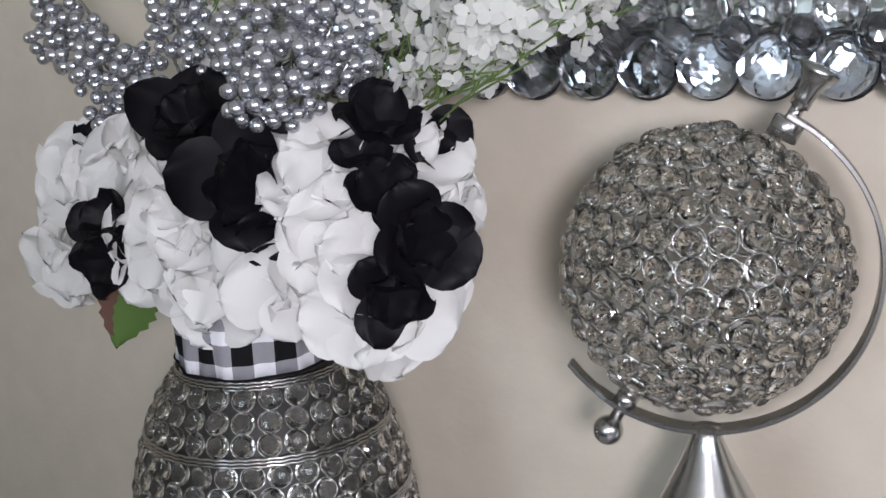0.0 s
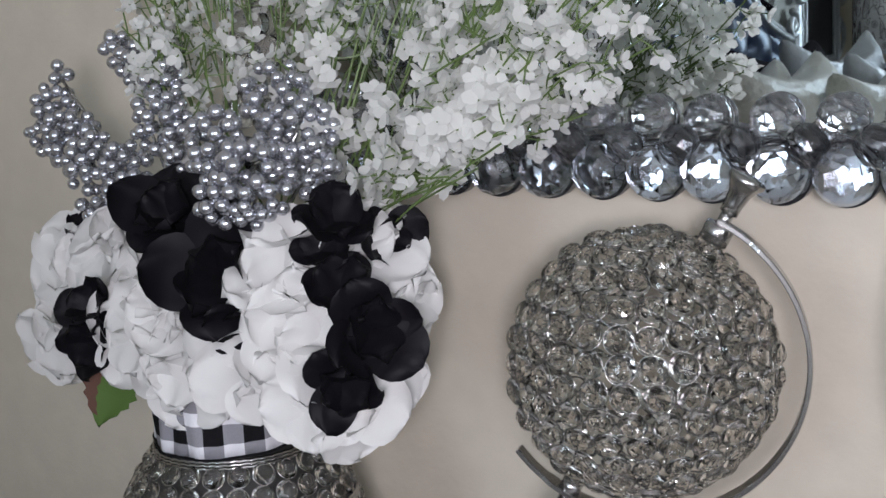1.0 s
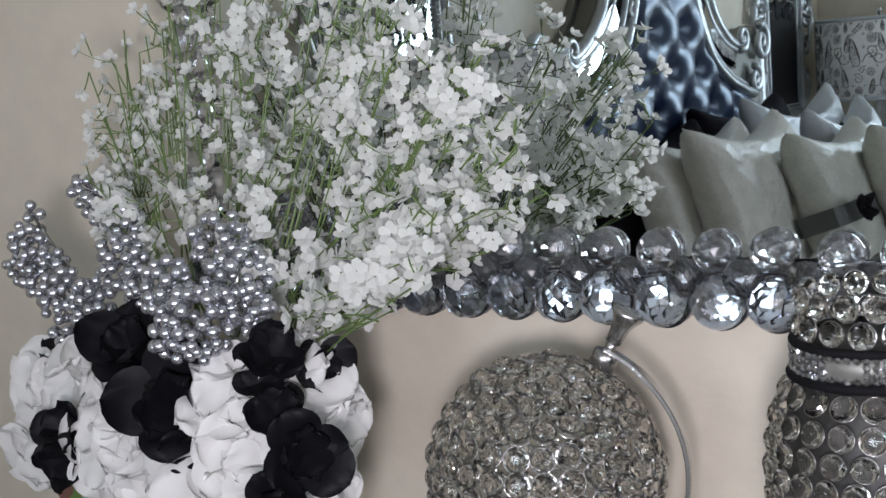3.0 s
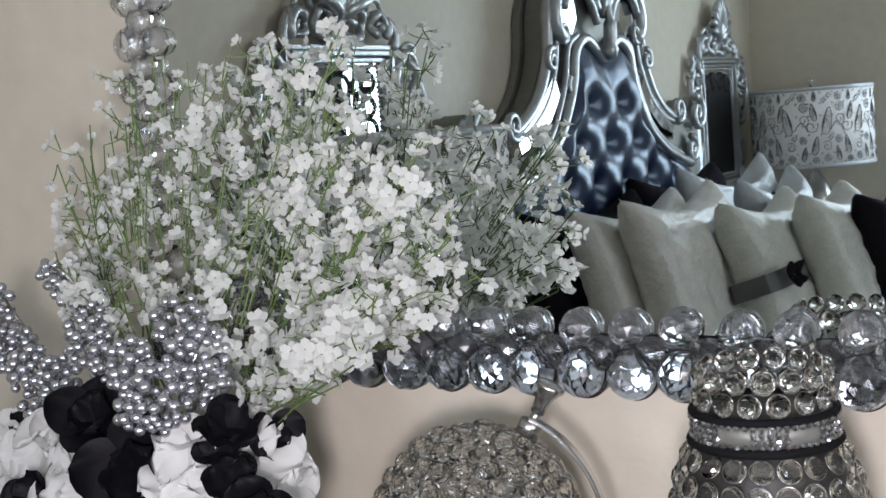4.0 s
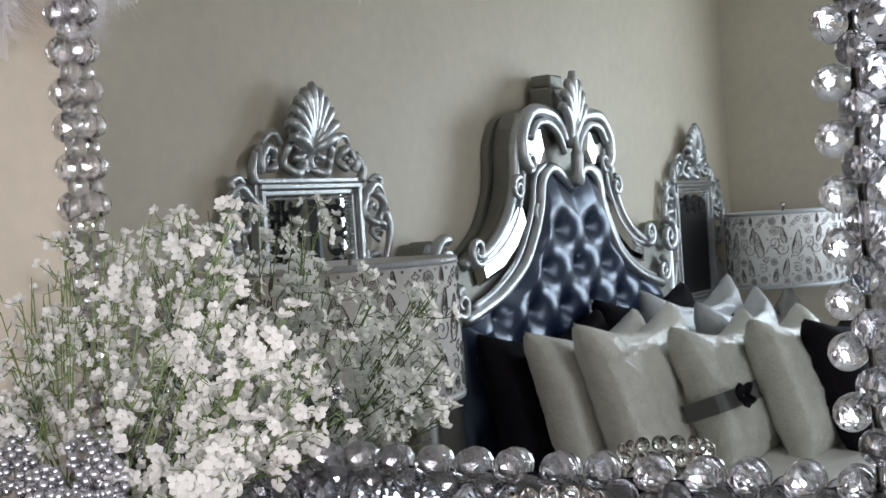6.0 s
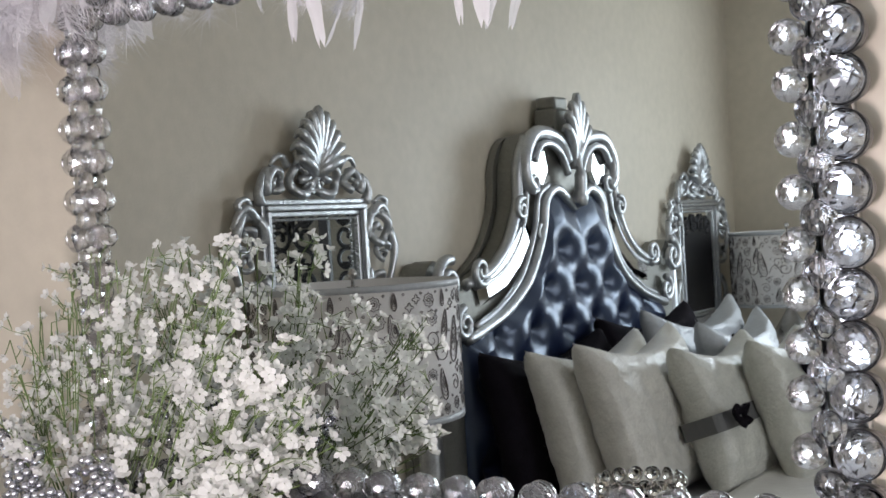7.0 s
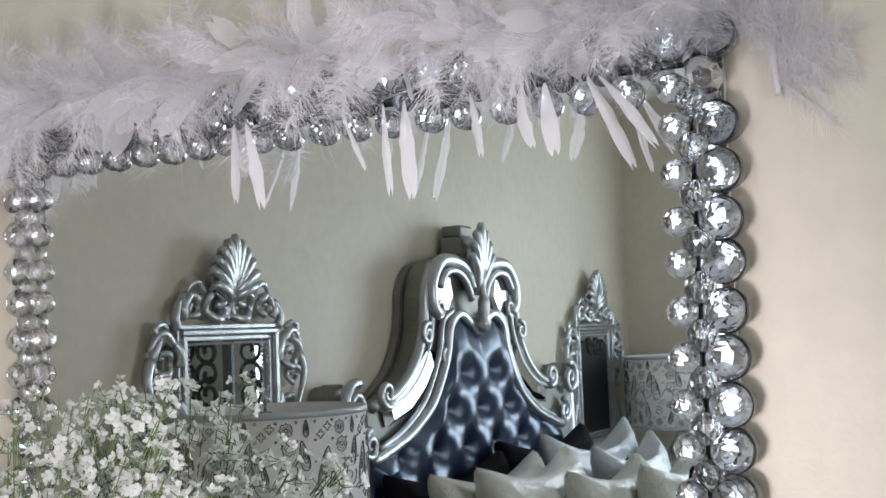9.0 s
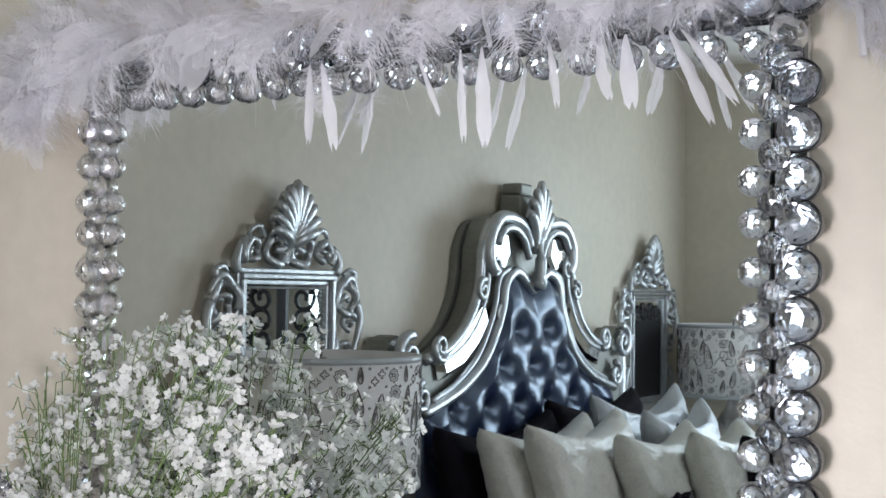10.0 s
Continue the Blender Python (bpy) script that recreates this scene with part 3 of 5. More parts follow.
def table_lamp(at, label):
    l = thing("table_lamp", label, "lamp", "bedside lamps", at=at)
    x, y, z = 0, 0, 0
    part("lamp_foot", lathe(bmesh.new(), [(0.09, 0), (0.09, 0.012), (0.05, 0.03), (0.02, 0.05), (0.05, 0.10), (0.085, 0.17), (0.07, 0.26), (0.025, 0.33), (0.015, 0.36), (0.015, 0.66)], 28), CHROME, l, smooth=True)
    R, Z0, Z1 = 0.232, 0.365, 0.668
    shade = part("shade", lathe_wall(R, Z0, Z1), SHADE, l, "pale drum shade printed with grey paisley")
    for zz in (Z0, Z1 - 0.014):
        part("shade_rim", lathe_wall(R + 0.002, zz, zz + 0.014), WHITECLOTH, shade)
    part("finial", lathe(bmesh.new(), [(0.004, 0.66), (0.004, 0.678), (0.011, 0.684), (0.011, 0.692), (0.003, 0.70)], 10), CHROME, l, smooth=True)
    bm = bmesh.new()

    def wrap(a, v):
        return ((R + 0.0012) * math.cos(a / R), (R + 0.0012) * math.sin(a / R), v)
    count = 33
    pitch = 2 * math.pi * R / count

    def line(pts, r):
        tube(bm, [wrap(a, v) for a, v in pts], r, 3)

    def ring(a, v, r, width, lobes=0, depth=0.0):
        line([(a + r * (1 + depth * math.cos(lobes * t)) * math.cos(t), v + r * (1 + depth * math.cos(lobes * t)) * math.sin(t)) for t in (2 * math.pi * j / 20 for j in range(21))], width)

    def rosette(a, v, r):
        ring(a, v, r, 0.0011, 8, 0.14)
        ring(a, v, r * 0.62, 0.0007, 8, 0.14)
        ring(a, v, r * 0.28, 0.0014)

    def paisley(a, v, h, tilt):
        """Drops one in another, with a bent tip."""
        for k, w in ((1.0, 0.0015), (0.76, 0.0007), (0.5, 0.0010), (0.22, 0.0013)):
            line([(a + k * h * 0.46 * math.sin(t) * (0.7 + 0.3 * math.cos(t)) + tilt * h * 0.32 * (1 - math.cos(t)) * 0.5 * k, v - k * h * math.cos(t)) for t in (2 * math.pi * n / 22 for n in range(23))], w)
    for k in range(count):
        a = pitch * k
        way = 1 if k % 2 else -1
        if k % 3 == 0:
            paisley(a, 0.632, 0.018, 0)
            paisley(a, 0.574, 0.032, way)
            line([(a + u, v) for u, v in scroll((0.012, 0.520), 2.6, 1.3, 0.026, 0.004, 18)], 0.0013)
            paisley(a + 0.004, 0.448, 0.034, -way)
            rosette(a, 0.394, 0.011)
        elif k % 3 == 1:
            rosette(a, 0.630, 0.014)
            rosette(a - 0.006, 0.592, 0.016)
            line([(a + u, v) for u, v in scroll((-0.004, 0.545), 5.2, -1.5, 0.024, 0.004, 18)], 0.0013)
            line([(a - 0.02 + 0.05 * t, 0.50 + 0.035 * math.sin(3 * t)) for t in (n / 8 for n in range(9))], 0.0014)
            rosette(a, 0.470, 0.013)
            paisley(a, 0.418, 0.026, way)
        else:
            ring(a - 0.009, 0.634, 0.0075, 0.0011, 4, 0.4)
            ring(a + 0.009, 0.618, 0.0075, 0.0011, 4, 0.4)
            paisley(a + 0.006, 0.540, 0.050, way)
            ring(a - 0.012, 0.478, 0.008, 0.0011, 4, 0.4)
            line([(a + u, v) for u, v in scroll((0.002, 0.445), 0.8, 1.4, 0.020, 0.004, 18)], 0.0013)
            rosette(a, 0.402, 0.013)
        for v in (0.384, 0.420, 0.490, 0.560, 0.606, 0.646):
            ring(a + pitch / 2, v, 0.0024, 0.0010)
    part("paisley_print", bm, SHADEPRINT, shade, "grey paisley and rosette print")
    return l


def lathe_wall(R, z0, z1, thick=0.003, sides=56):
    """An open drum with a wall."""
    bm = bmesh.new()
    rings = [[bm.verts.new((r * math.cos(a), r * math.sin(a), z)) for a in (2 * math.pi * k / sides for k in range(sides))]
             for r, z in ((R, z0), (R, z1), (R - thick, z1), (R - thick, z0))]
    for n in range(4):
        a, b = rings[n], rings[(n + 1) % 4]
        for k in range(sides):
            f = bm.faces.new((a[k], a[(k + 1) % sides], b[(k + 1) % sides], b[k]))
            f.smooth = True
    return bm


def nightstand(at, group="nightstands"):
    n = thing("nightstand", "mirrored nightstand beside the bed", "nightstand", group, at=at)
    part("body", boxed((-0.24, -0.24, 0.06), (0.24, 0.24, 0.62), 0.006), WOOD, n)
    part("stand_top", boxed((-0.255, -0.255, 0.62), (0.255, 0.255, 0.65), 0.006), DARKMIRROR, n)
    for z in (0.10, 0.36):
        d = part("drawer", boxed((0.238, -0.21, z), (0.252, 0.21, z + 0.23), 0.004), DARKMIRROR, n)
        part("drawer_knob", lathe(bmesh.new(), [(0.005, 0), (0.014, 0.012), (0.014, 0.02), (0.006, 0.026)], 12, (0, 0, 0)), CHROME, d).matrix_local = pose(0.25, 0, z + 0.115, 0, 90, 0)
    return n


LAMP_ONE, LAMP_TWO = (-1.038, -1.224, 0.652), (-0.985, -4.13, 0.678)
first = table_lamp(LAMP_ONE, "silver table lamp with a wide paisley printed drum shade")
copy_thing(first, pose(*LAMP_TWO, 0, 0, 40))
stand = nightstand((-1.02, -1.22, 0))
copy_thing(stand, pose(-1.02, -4.09, 0) @ Matrix.Diagonal((1, 1, 1.04, 1)))


def ornate_mirror(y, label):
    """A carved silver frame with a leaf crest and scrolled sides, hung on the west wall."""
    m = thing("ornate_mirror", label, "mirror", "carved mirrors beside the bed", at=(X0, y, 1.3))

    def at(x, u, v):
        return Vector((x, u, v - 1.3))
    W, Z0, Z1 = 0.207, 1.02, 1.52
    part("mirror_pane", boxed(at(0.012, -0.17, Z0 + 0.04), at(0.018, 0.17, Z1 - 0.04)), MIRROR, m, "clear mirror pane")
    part("back_panel", boxed(at(0.002, -W, Z0), at(0.012, W, Z1)), OLDSILVER, m)
    for step, (w, d) in enumerate(((0.0, 0.034), (0.014, 0.042), (0.028, 0.030))):
        bm = bmesh.new()
        for lo, hi in (((0.01, -W + w, Z1 - w - 0.013), (d, W - w, Z1 - w)), ((0.01, -W + w, Z0 + w), (d, W - w, Z0 + w + 0.013)),
                       ((0.01, -W + w, Z0 + w + 0.013), (d, -W + w + 0.013, Z1 - w - 0.013)), ((0.01, W - w - 0.013, Z0 + w + 0.013), (d, W - w, Z1 - w - 0.013))):
            box(bm, at(*lo), at(*hi), 0.003)
        part("frame_step", bm, SILVERLEAF, m)
    bm = bmesh.new()
    for k in range(30):
        t = -0.16 + 0.32 * k / 29
        for c in ((t, Z1 - 0.048), (t, Z0 + 0.048)):
            bmesh.ops.create_icosphere(bm, subdivisions=1, radius=0.0045, matrix=Matrix.Translation(at(0.026, *c)))
    for k in range(36):
        t = Z0 + 0.05 + (Z1 - Z0 - 0.10) * k / 35
        for c in ((-0.160, t), (0.160, t)):
            bmesh.ops.create_icosphere(bm, subdivisions=1, radius=0.0045, matrix=Matrix.Translation(at(0.026, *c)))
    part("bead_edge", bm, SILVERLEAF, m)
    tips = [(0, 1.735), (0.030, 1.722), (-0.030, 1.722), (0.056, 1.702), (-0.056, 1.702), (0.078, 1.678), (-0.078, 1.678), (0.096, 1.648), (-0.096, 1.648), (0.088, 1.615), (-0.088, 1.615)]
    for line, radii in acanthus((0.0, 1.575), tips, 0.1, 0.025, 0.022, 0.0150):
        part("crest_leaf", tube(bmesh.new(), [at(p.x, p.y, p.z) for p in line], radii, 6), SILVERLEAF, m, smooth=True)
    for s in (1, -1):
        for name, pts, r in (("crest_scroll", scroll((0.055, 1.575), 2.2, 1.35, 0.058, 0.010, 26), 0.0125), ("crest_scroll", scroll((0.045, 1.61), 5.0, -1.1, 0.044, 0.008, 20), 0.0095),
                             ("corner_scroll", scroll((0.150, 1.560), 5.6, 1.4, 0.038, 0.007, 26), 0.0115), ("corner_leaf", [(0.205, 1.51), (0.214, 1.535), (0.206, 1.562), (0.192, 1.580)], 0.012),
                             ("corner_leaf", [(0.182, 1.550), (0.172, 1.575), (0.152, 1.592), (0.128, 1.590)], 0.010),
                             ("side_scroll", scroll((0.255, 1.435), 3.4, -1.5, 0.058, 0.010, 26), 0.0125), ("side_scroll", scroll((0.245, 1.30), 2.4, 1.4, 0.052, 0.009, 24), 0.0115),
                             ("side_leaf", [(0.22, 1.47), (0.255, 1.50), (0.285, 1.49), (0.305, 1.455)], 0.012), ("side_leaf", [(0.30, 1.44), (0.318, 1.39), (0.30, 1.33), (0.27, 1.26)], 0.012),
                             ("crest_leaf", [(0.10, 1.60), (0.125, 1.622), (0.15, 1.618), (0.165, 1.60)], 0.009), ("crest_scroll", scroll((0.02, 1.552), 1.0, 1.2, 0.026, 0.005, 16), 0.008), ("side_leaf", [(0.262, 1.48), (0.290, 1.51), (0.262, 1.522), (0.238, 1.508)], 0.009),
                             ("side_scroll", scroll((0.270, 1.375), 0.4, 1.3, 0.030, 0.005, 18), 0.008), ("side_leaf", [(0.215, 1.20), (0.25, 1.17), (0.26, 1.12), (0.22, 1.06)], 0.012)):
            line = bend([at(0.028 + 0.006 * math.sin(k), s * u, v) for k, (u, v) in enumerate(pts)], 3)
            n = len(line) - 1
            part(name, tube(bmesh.new(), line, [r * 0.98 * (1.2 - 0.6 * k / n) for k in range(n + 1)], 7), SILVERLEAF, m, smooth=True)
    return m


first_mirror = ornate_mirror(-1.405, "ornate carved silver wall mirror above the nightstand")
second_mirror = copy_thing(first_mirror, pose(X0, -3.89, 1.27))

# the far pane's dark scrollwork reflection, added as black shapes over it
panel = part("scroll_inlay", boxed((0.019, -0.155, -0.23), (0.022, 0.155, 0.10)), IRON, second_mirror, "dark scrollwork reflection, built as a black panel on the pane")
for k in range(4):
    for s in (1, -1):
        pts = [(0.021, s * (0.04 + 0.075 * (k % 2)) + u * s, 0.115 + 0.025 * (k // 2) * (1 - k % 2) + v) for u, v in scroll((0, 0), 0.8 + k, 1.3, 0.034, 0.006, 16)]
        part("scroll_curl", tube(bmesh.new(), pts, 0.007, 5), IRON, panel, smooth=True)

# a black iron scroll screen before the window in the far wall
screen = thing("scroll_screen", "black iron scrollwork screen standing before the window", "screen", at=(1.12, Y0 + 0.14, 0))
for k in range(3):
    panel = part("screen_frame", bmesh.new(), IRON, screen)
    bm = bmesh.new()
    a = -0.66 + 0.44 * k
    for lo, hi in (((a, -0.012, 0), (a + 0.03, 0.012, 2.0)), ((a + 0.41, -0.012, 0), (a + 0.44, 0.012, 2.0)), ((a + 0.03, -0.012, 1.96), (a + 0.41, 0.012, 1.99)), ((a + 0.03, -0.012, 0.12), (a + 0.41, 0.012, 0.15))):
        box(bm, lo, hi)
    bm.to_mesh(panel.data)
    bm.free()
    for j in range(8):
        z = 0.30 + 0.225 * j
        for s in (1, -1):
            for c, st, tr in ((0.085, 1.2, 1.4), (0.085, 4.2, -1.3)):
                pts = [(a + 0.22 + s * u, 0, z + v + (0.10 if tr < 0 else 0)) for u, v in scroll((c, 0), st, tr, 0.085, 0.018, 20)]
                part("scroll_curl", tube(bmesh.new(), pts, 0.013, 6), IRON, panel, smooth=True)

# ---- crystal globe on its stand ----
SILVERPEARL = material("silver_pearl", (0.60, 0.61, 0.65), 0.2, 0.9, vary=0.08, scale=50)
WHITEPETAL = petal_cloth("white_silk_petal", (0.77, 0.77, 0.75), 0.34)
BLACKPETAL = petal_cloth("black_velvet_petal", (0.005, 0.0045, 0.006), 0.02, rough=0.55, gloss=0.13)
TINYPETAL = petal_cloth("tiny_white_blossom", (0.79, 0.80, 0.77), 0.52, gloss=0.2)
GREENLEAF = petal_cloth("green_cloth_leaf", (0.075, 0.14, 0.025), 0.25)
BROWNLEAF = petal_cloth("browned_leaf_rim", (0.10, 0.045, 0.03), 0.2)
GREENSTEM = material("green_plastic_stem", (0.10, 0.155, 0.042), 0.5, vary=0.3, scale=60)
FEATHER = petal_cloth("white_feather", (0.88, 0.87, 0.89), 0.5, see=0.25)
DOWN = petal_cloth("white_down", (0.90, 0.89, 0.91), 0.5, see=0.5)
VASEWALL = material("dark_vase_wall", (0.035, 0.035, 0.033), 0.5, 0.3, vary=0.2, scale=30)
GREYCHECK = material("grey_check_cloth", (0.22, 0.22, 0.24), 0.8, vary=0.1, scale=80, bump=0.2, bump_scale=900)
WHITECHECK = material("white_check_cloth", (0.66, 0.66, 0.69), 0.8, vary=0.05, scale=80, bump=0.2, bump_scale=900)
BLACKCHECK = material("black_check_cloth", (0.007, 0.007, 0.008), 0.8, vary=0.2, scale=80, bump=0.2, bump_scale=900, Specular_IOR_Level=0.1)
RHINE = foiled("rhinestone", (0.95, 0.95, 0.97), (0.85, 0.85, 0.88), 0.5)


def ring_mesh(name, R, r, mat, around=20, section=5):
    pts = [(R * math.cos(a), R * math.sin(a), 0) for a in (2 * math.pi * k / around for k in range(around + 1))]
    return mesh_of(name, tube(bmesh.new(), pts, r, section), mat, True)


def brilliant(name, mat, rings):
    """A cut bead from (radius, height, count, phase) rings, faceted all round."""
    bm = bmesh.new()
    for r, z, count, phase in rings:
        for k in range(count):
            a = 2 * math.pi * (k + phase) / count
            bm.verts.new((r * math.cos(a), r * math.sin(a), z))
    bmesh.ops.convex_hull(bm, input=bm.verts)
    bmesh.ops.dissolve_limit(bm, angle_limit=radians(2), verts=bm.verts, edges=bm.edges)
    return mesh_of(name, bm, mat)


BEAD = brilliant("crystal_bead", BEADGLASS, ((0.0012, -0.0046, 6, 0), (0.0056, -0.0026, 10, 0.5), (0.0087, -0.0006, 20, 0), (0.0087, 0.0010, 20, 0), (0.0062, 0.0040, 10, 0.5), (0.0034, 0.0054, 5, 0)))
SETTING = ring_mesh("bead_setting", 0.0091, 0.00045, STEEL)


def out_of(normal, place, roll=0.0):
    """A pose whose z axis points along normal."""
    return Matrix.Translation(place) @ Vector(normal).to_track_quat("Z", "Y").to_matrix().to_4x4() @ Matrix.Rotation(roll, 4, "Z")


def bead(parent, normal, place, scale=1.0):
    tilt = Vector([random.gauss(0, 0.07) for _ in range(3)])
    m = out_of(Vector(normal) + tilt, place, random.uniform(0, 6.28)) @ Matrix.Scale(scale, 4)
    b = put("crystal_bead", BEAD, m, parent)
    put("bead_setting", SETTING, Matrix.Identity(4), b)


GLOBE = Vector((-0.1325, -0.148, 1.0045))
globe = thing("crystal_globe", "decorative crystal bead globe on a brushed nickel stand", "globe", at=(GLOBE.x, GLOBE.y, DRESS))
C = Vector((0, 0, GLOBE.z - DRESS))
N = 272
axis = Vector((math.cos(radians(60)), 0, math.sin(radians(60))))
spin = axis.to_track_quat("Z", "Y").to_matrix()
for k in range(N):
    z = 1 - 2 * (k + 0.5) / N
    a = k * math.pi * (3 - math.sqrt(5))
    n = spin @ Vector((math.sqrt(1 - z * z) * math.cos(a), math.sqrt(1 - z * z) * math.sin(a), z))
    bead(globe, n, C + n * (0.0852 + random.uniform(-0.0012, 0.0012)), random.uniform(0.98, 1.05))
for j in range(1, 12):
    t = math.pi * j / 12
    wire = tube(bmesh.new(), [C + spin @ Vector((0.0850 * math.sin(t) * math.cos(a), 0.0850 * math.sin(t) * math.sin(a), 0.0850 * math.cos(t))) for a in (2 * math.pi * k / 28 for k in range(29))], 0.0007, 4)
    part("cage_wire", wire, STEEL, globe)
TURN = Matrix.Rotation(radians(18), 3, "Z")


def in_ring(deg, r, depth=0.0):
    return C + TURN @ Vector((r * math.cos(radians(deg)), depth, r * math.sin(radians(deg))))


# the half ring: a flat band with square edges
bm = bmesh.new()
loops = []
for k in range(61):
    d = 216 + (422 - 216) * k / 60
    w = 0.0075 if 4 < k < 56 else 0.0055
    loops.append([bm.verts.new(in_ring(d, r, y)) for r, y in ((0.1045, -w), (0.1080, -w), (0.1080, w), (0.1045, w))])
for a, b in zip(loops, loops[1:]):
    for k in range(4):
        bm.faces.new((a[k], a[(k + 1) % 4], b[(k + 1) % 4], b[k]))
bm.faces.new(loops[0])
bm.faces.new(loops[-1][::-1])
bmesh.ops.recalc_face_normals(bm, faces=bm.faces)
bmesh.ops.bevel(bm, geom=list(bm.edges), offset=0.0006, segments=1, affect="EDGES")
part("half_ring", bm, CHROME, globe)


def axle(name, deg, profile, sides=20, smooth=True):
    line = [in_ring(deg, r) for _, r in profile]
    return part(name, tube(bmesh.new(), line, [w for w, _ in profile], sides), CHROME, globe, smooth=smooth)


axle("axle_cap", 60, [(0.0098, 0.0925), (0.0098, 0.1040), (0.0092, 0.1045)])
axle("axle_pin", 60, [(0.0042, 0.104), (0.0042, 0.114)])
axle("axle_finial", 60, [(0.0062, 0.1135), (0.0062, 0.120), (0.0075, 0.128), (0.0105, 0.134), (0.0125, 0.136), (0.0125, 0.139), (0.009, 0.1405)])
axle("axle_pin", 240, [(0.0042, 0.088), (0.0042, 0.116)])
axle("axle_cap", 240, [(0.0075, 0.096), (0.0075, 0.106)])
part("axle_ball", bmesh.ops.create_uvsphere(bm := bmesh.new(), u_segments=20, v_segments=12, radius=0.0098, matrix=Matrix.Translation(in_ring(240, 0.1255))) and bm, CHROME, globe, smooth=True)
part("stand_foot", lathe(bmesh.new(), [(0.068, 0.0), (0.068, 0.006), (0.065, 0.010), (0.061, 0.045), (0.055, 0.085), (0.046, 0.115), (0.036, 0.140), (0.027, 0.158), (0.019, 0.173), (0.0130, 0.186), (0.0098, 0.194), (0.0090, 0.2005)], 40), CHROME, globe, smooth=True)


# ---- crystal vases ----
def radius_at(profile, z):
    for (z0, r0), (z1, r1) in zip(profile, profile[1:]):
        if z1 <= z <= z0:
            return r1 + (r0 - r1) * (z - z1) / (z0 - z1)
    return profile[-1][1]


def rope_ring(R, z, r, parent, strands=3):
    """Thin twisted wires laid one under another."""
    for k in range(strands):
        pts = []
        count = 150
        for n in range(count + 1):
            a = 2 * math.pi * n / count
            rr = R + 0.35 * r * math.cos(n * 2.1)
            pts.append((rr * math.cos(a), rr * math.sin(a), z - (k - (strands - 1) / 2) * r * 1.9 + 0.3 * r * math.sin(n * 2.1)))
        part("wire_band", tube(bmesh.new(), pts, r, 5), STEEL, parent, smooth=True)


def bead_rows(parent, profile, rows, size=0.0185, squash=1.0):
    for n, z in enumerate(rows):
        R = radius_at(profile, z)
        slope = (radius_at(profile, z - 0.006) - radius_at(profile, z + 0.006)) / 0.012
        count = int(2 * math.pi * R / (size * 0.97))
        for k in range(count):
            a = 2 * math.pi * (k + 0.5 * (n % 2)) / count
            bead(parent, (math.cos(a), math.sin(a), slope), (R * math.cos(a), R * math.sin(a), z - DRESS), 0.92)


VASE = (-0.447, -0.205)
vase = thing("flower_vase", "round silver vase covered in rows of crystal beads", "vase", at=(*VASE, DRESS))
VP = [(z - 0.011 if z > 0.72 else z, r * 0.95) for z, r in [(0.980, 0.056), (0.945, 0.059), (0.933, 0.066), (0.925, 0.073), (0.907, 0.085), (0.891, 0.092), (0.875, 0.097), (0.855, 0.102), (0.825, 0.107), (0.79, 0.108), (0.75, 0.102), (0.715, 0.085), (0.70, 0.07)]]
bm = lathe(bmesh.new(), [(r - 0.006, z - DRESS) for z, r in reversed(VP)], 48)
part("vase_wall", bm, VASEWALL, vase, "dark silver wire wall", smooth=True)
VASE_BANDS = (0.926, 0.881, 0.832, 0.785, 0.740)


def rows_between(profile, top, low, step=0.0158):
    """Heights that part the wall between two bands into even rows."""
    zs = [top + (low - top) * k / 60 for k in range(61)]
    run = [0.0]
    for a, b in zip(zs, zs[1:]):
        run.append(run[-1] + math.hypot(b - a, radius_at(profile, b) - radius_at(profile, a)))
    edge = 0.0105
    count = max(2, round((run[-1] - 2 * edge) / step) + 1)
    marks = [edge + (run[-1] - 2 * edge) * k / (count - 1) for k in range(count)]
    return [zs[min(range(61), key=lambda n: abs(run[n] - m))] for m in marks]


for top, low in zip(VASE_BANDS, VASE_BANDS[1:] + (0.702,)):
    bead_rows(vase, VP, rows_between(VP, top, low))
for z in VASE_BANDS:
    rope_ring(radius_at(VP, z) + 0.002, z - DRESS, 0.0013, vase)
# the gingham ribbon tied round its neck
bm = bmesh.new()
cols, levels = 26, (0.932, 0.942, 0.957, 0.967, 0.981)
fine = 4
rings = []
for z in levels:
    ring = []
    for k in range(cols * fine):
        a = 2 * math.pi * k / (cols * fine)
        w = 0.0016 * math.sin(9 * a + 60 * z) + 0.001 * math.sin(23 * a)
        r = 0.0605 + w
        ring.append(bm.verts.new((r * math.cos(a), r * math.sin(a), z - DRESS + 0.002 * math.sin(2 * a + 1))))
    rings.append(ring)
for n in range(len(levels) - 1):
    for k in range(cols * fine):
        j = (k + 1) % (cols * fine)
        f = bm.faces.new((rings[n][k], rings[n][j], rings[n + 1][j], rings[n + 1][k]))
        dark_row, dark_col = n in (1, 3), (k // fine) % 2
        f.material_index = 2 if dark_row and dark_col else 1 if dark_row or dark_col else 0
        f.smooth = True
ribbon = part("gingham_ribbon", bm, WHITECHECK, None)
ribbon.location = (*VASE, DRESS)
ribbon.data.materials.append(GREYCHECK)
ribbon.data.materials.append(BLACKCHECK)
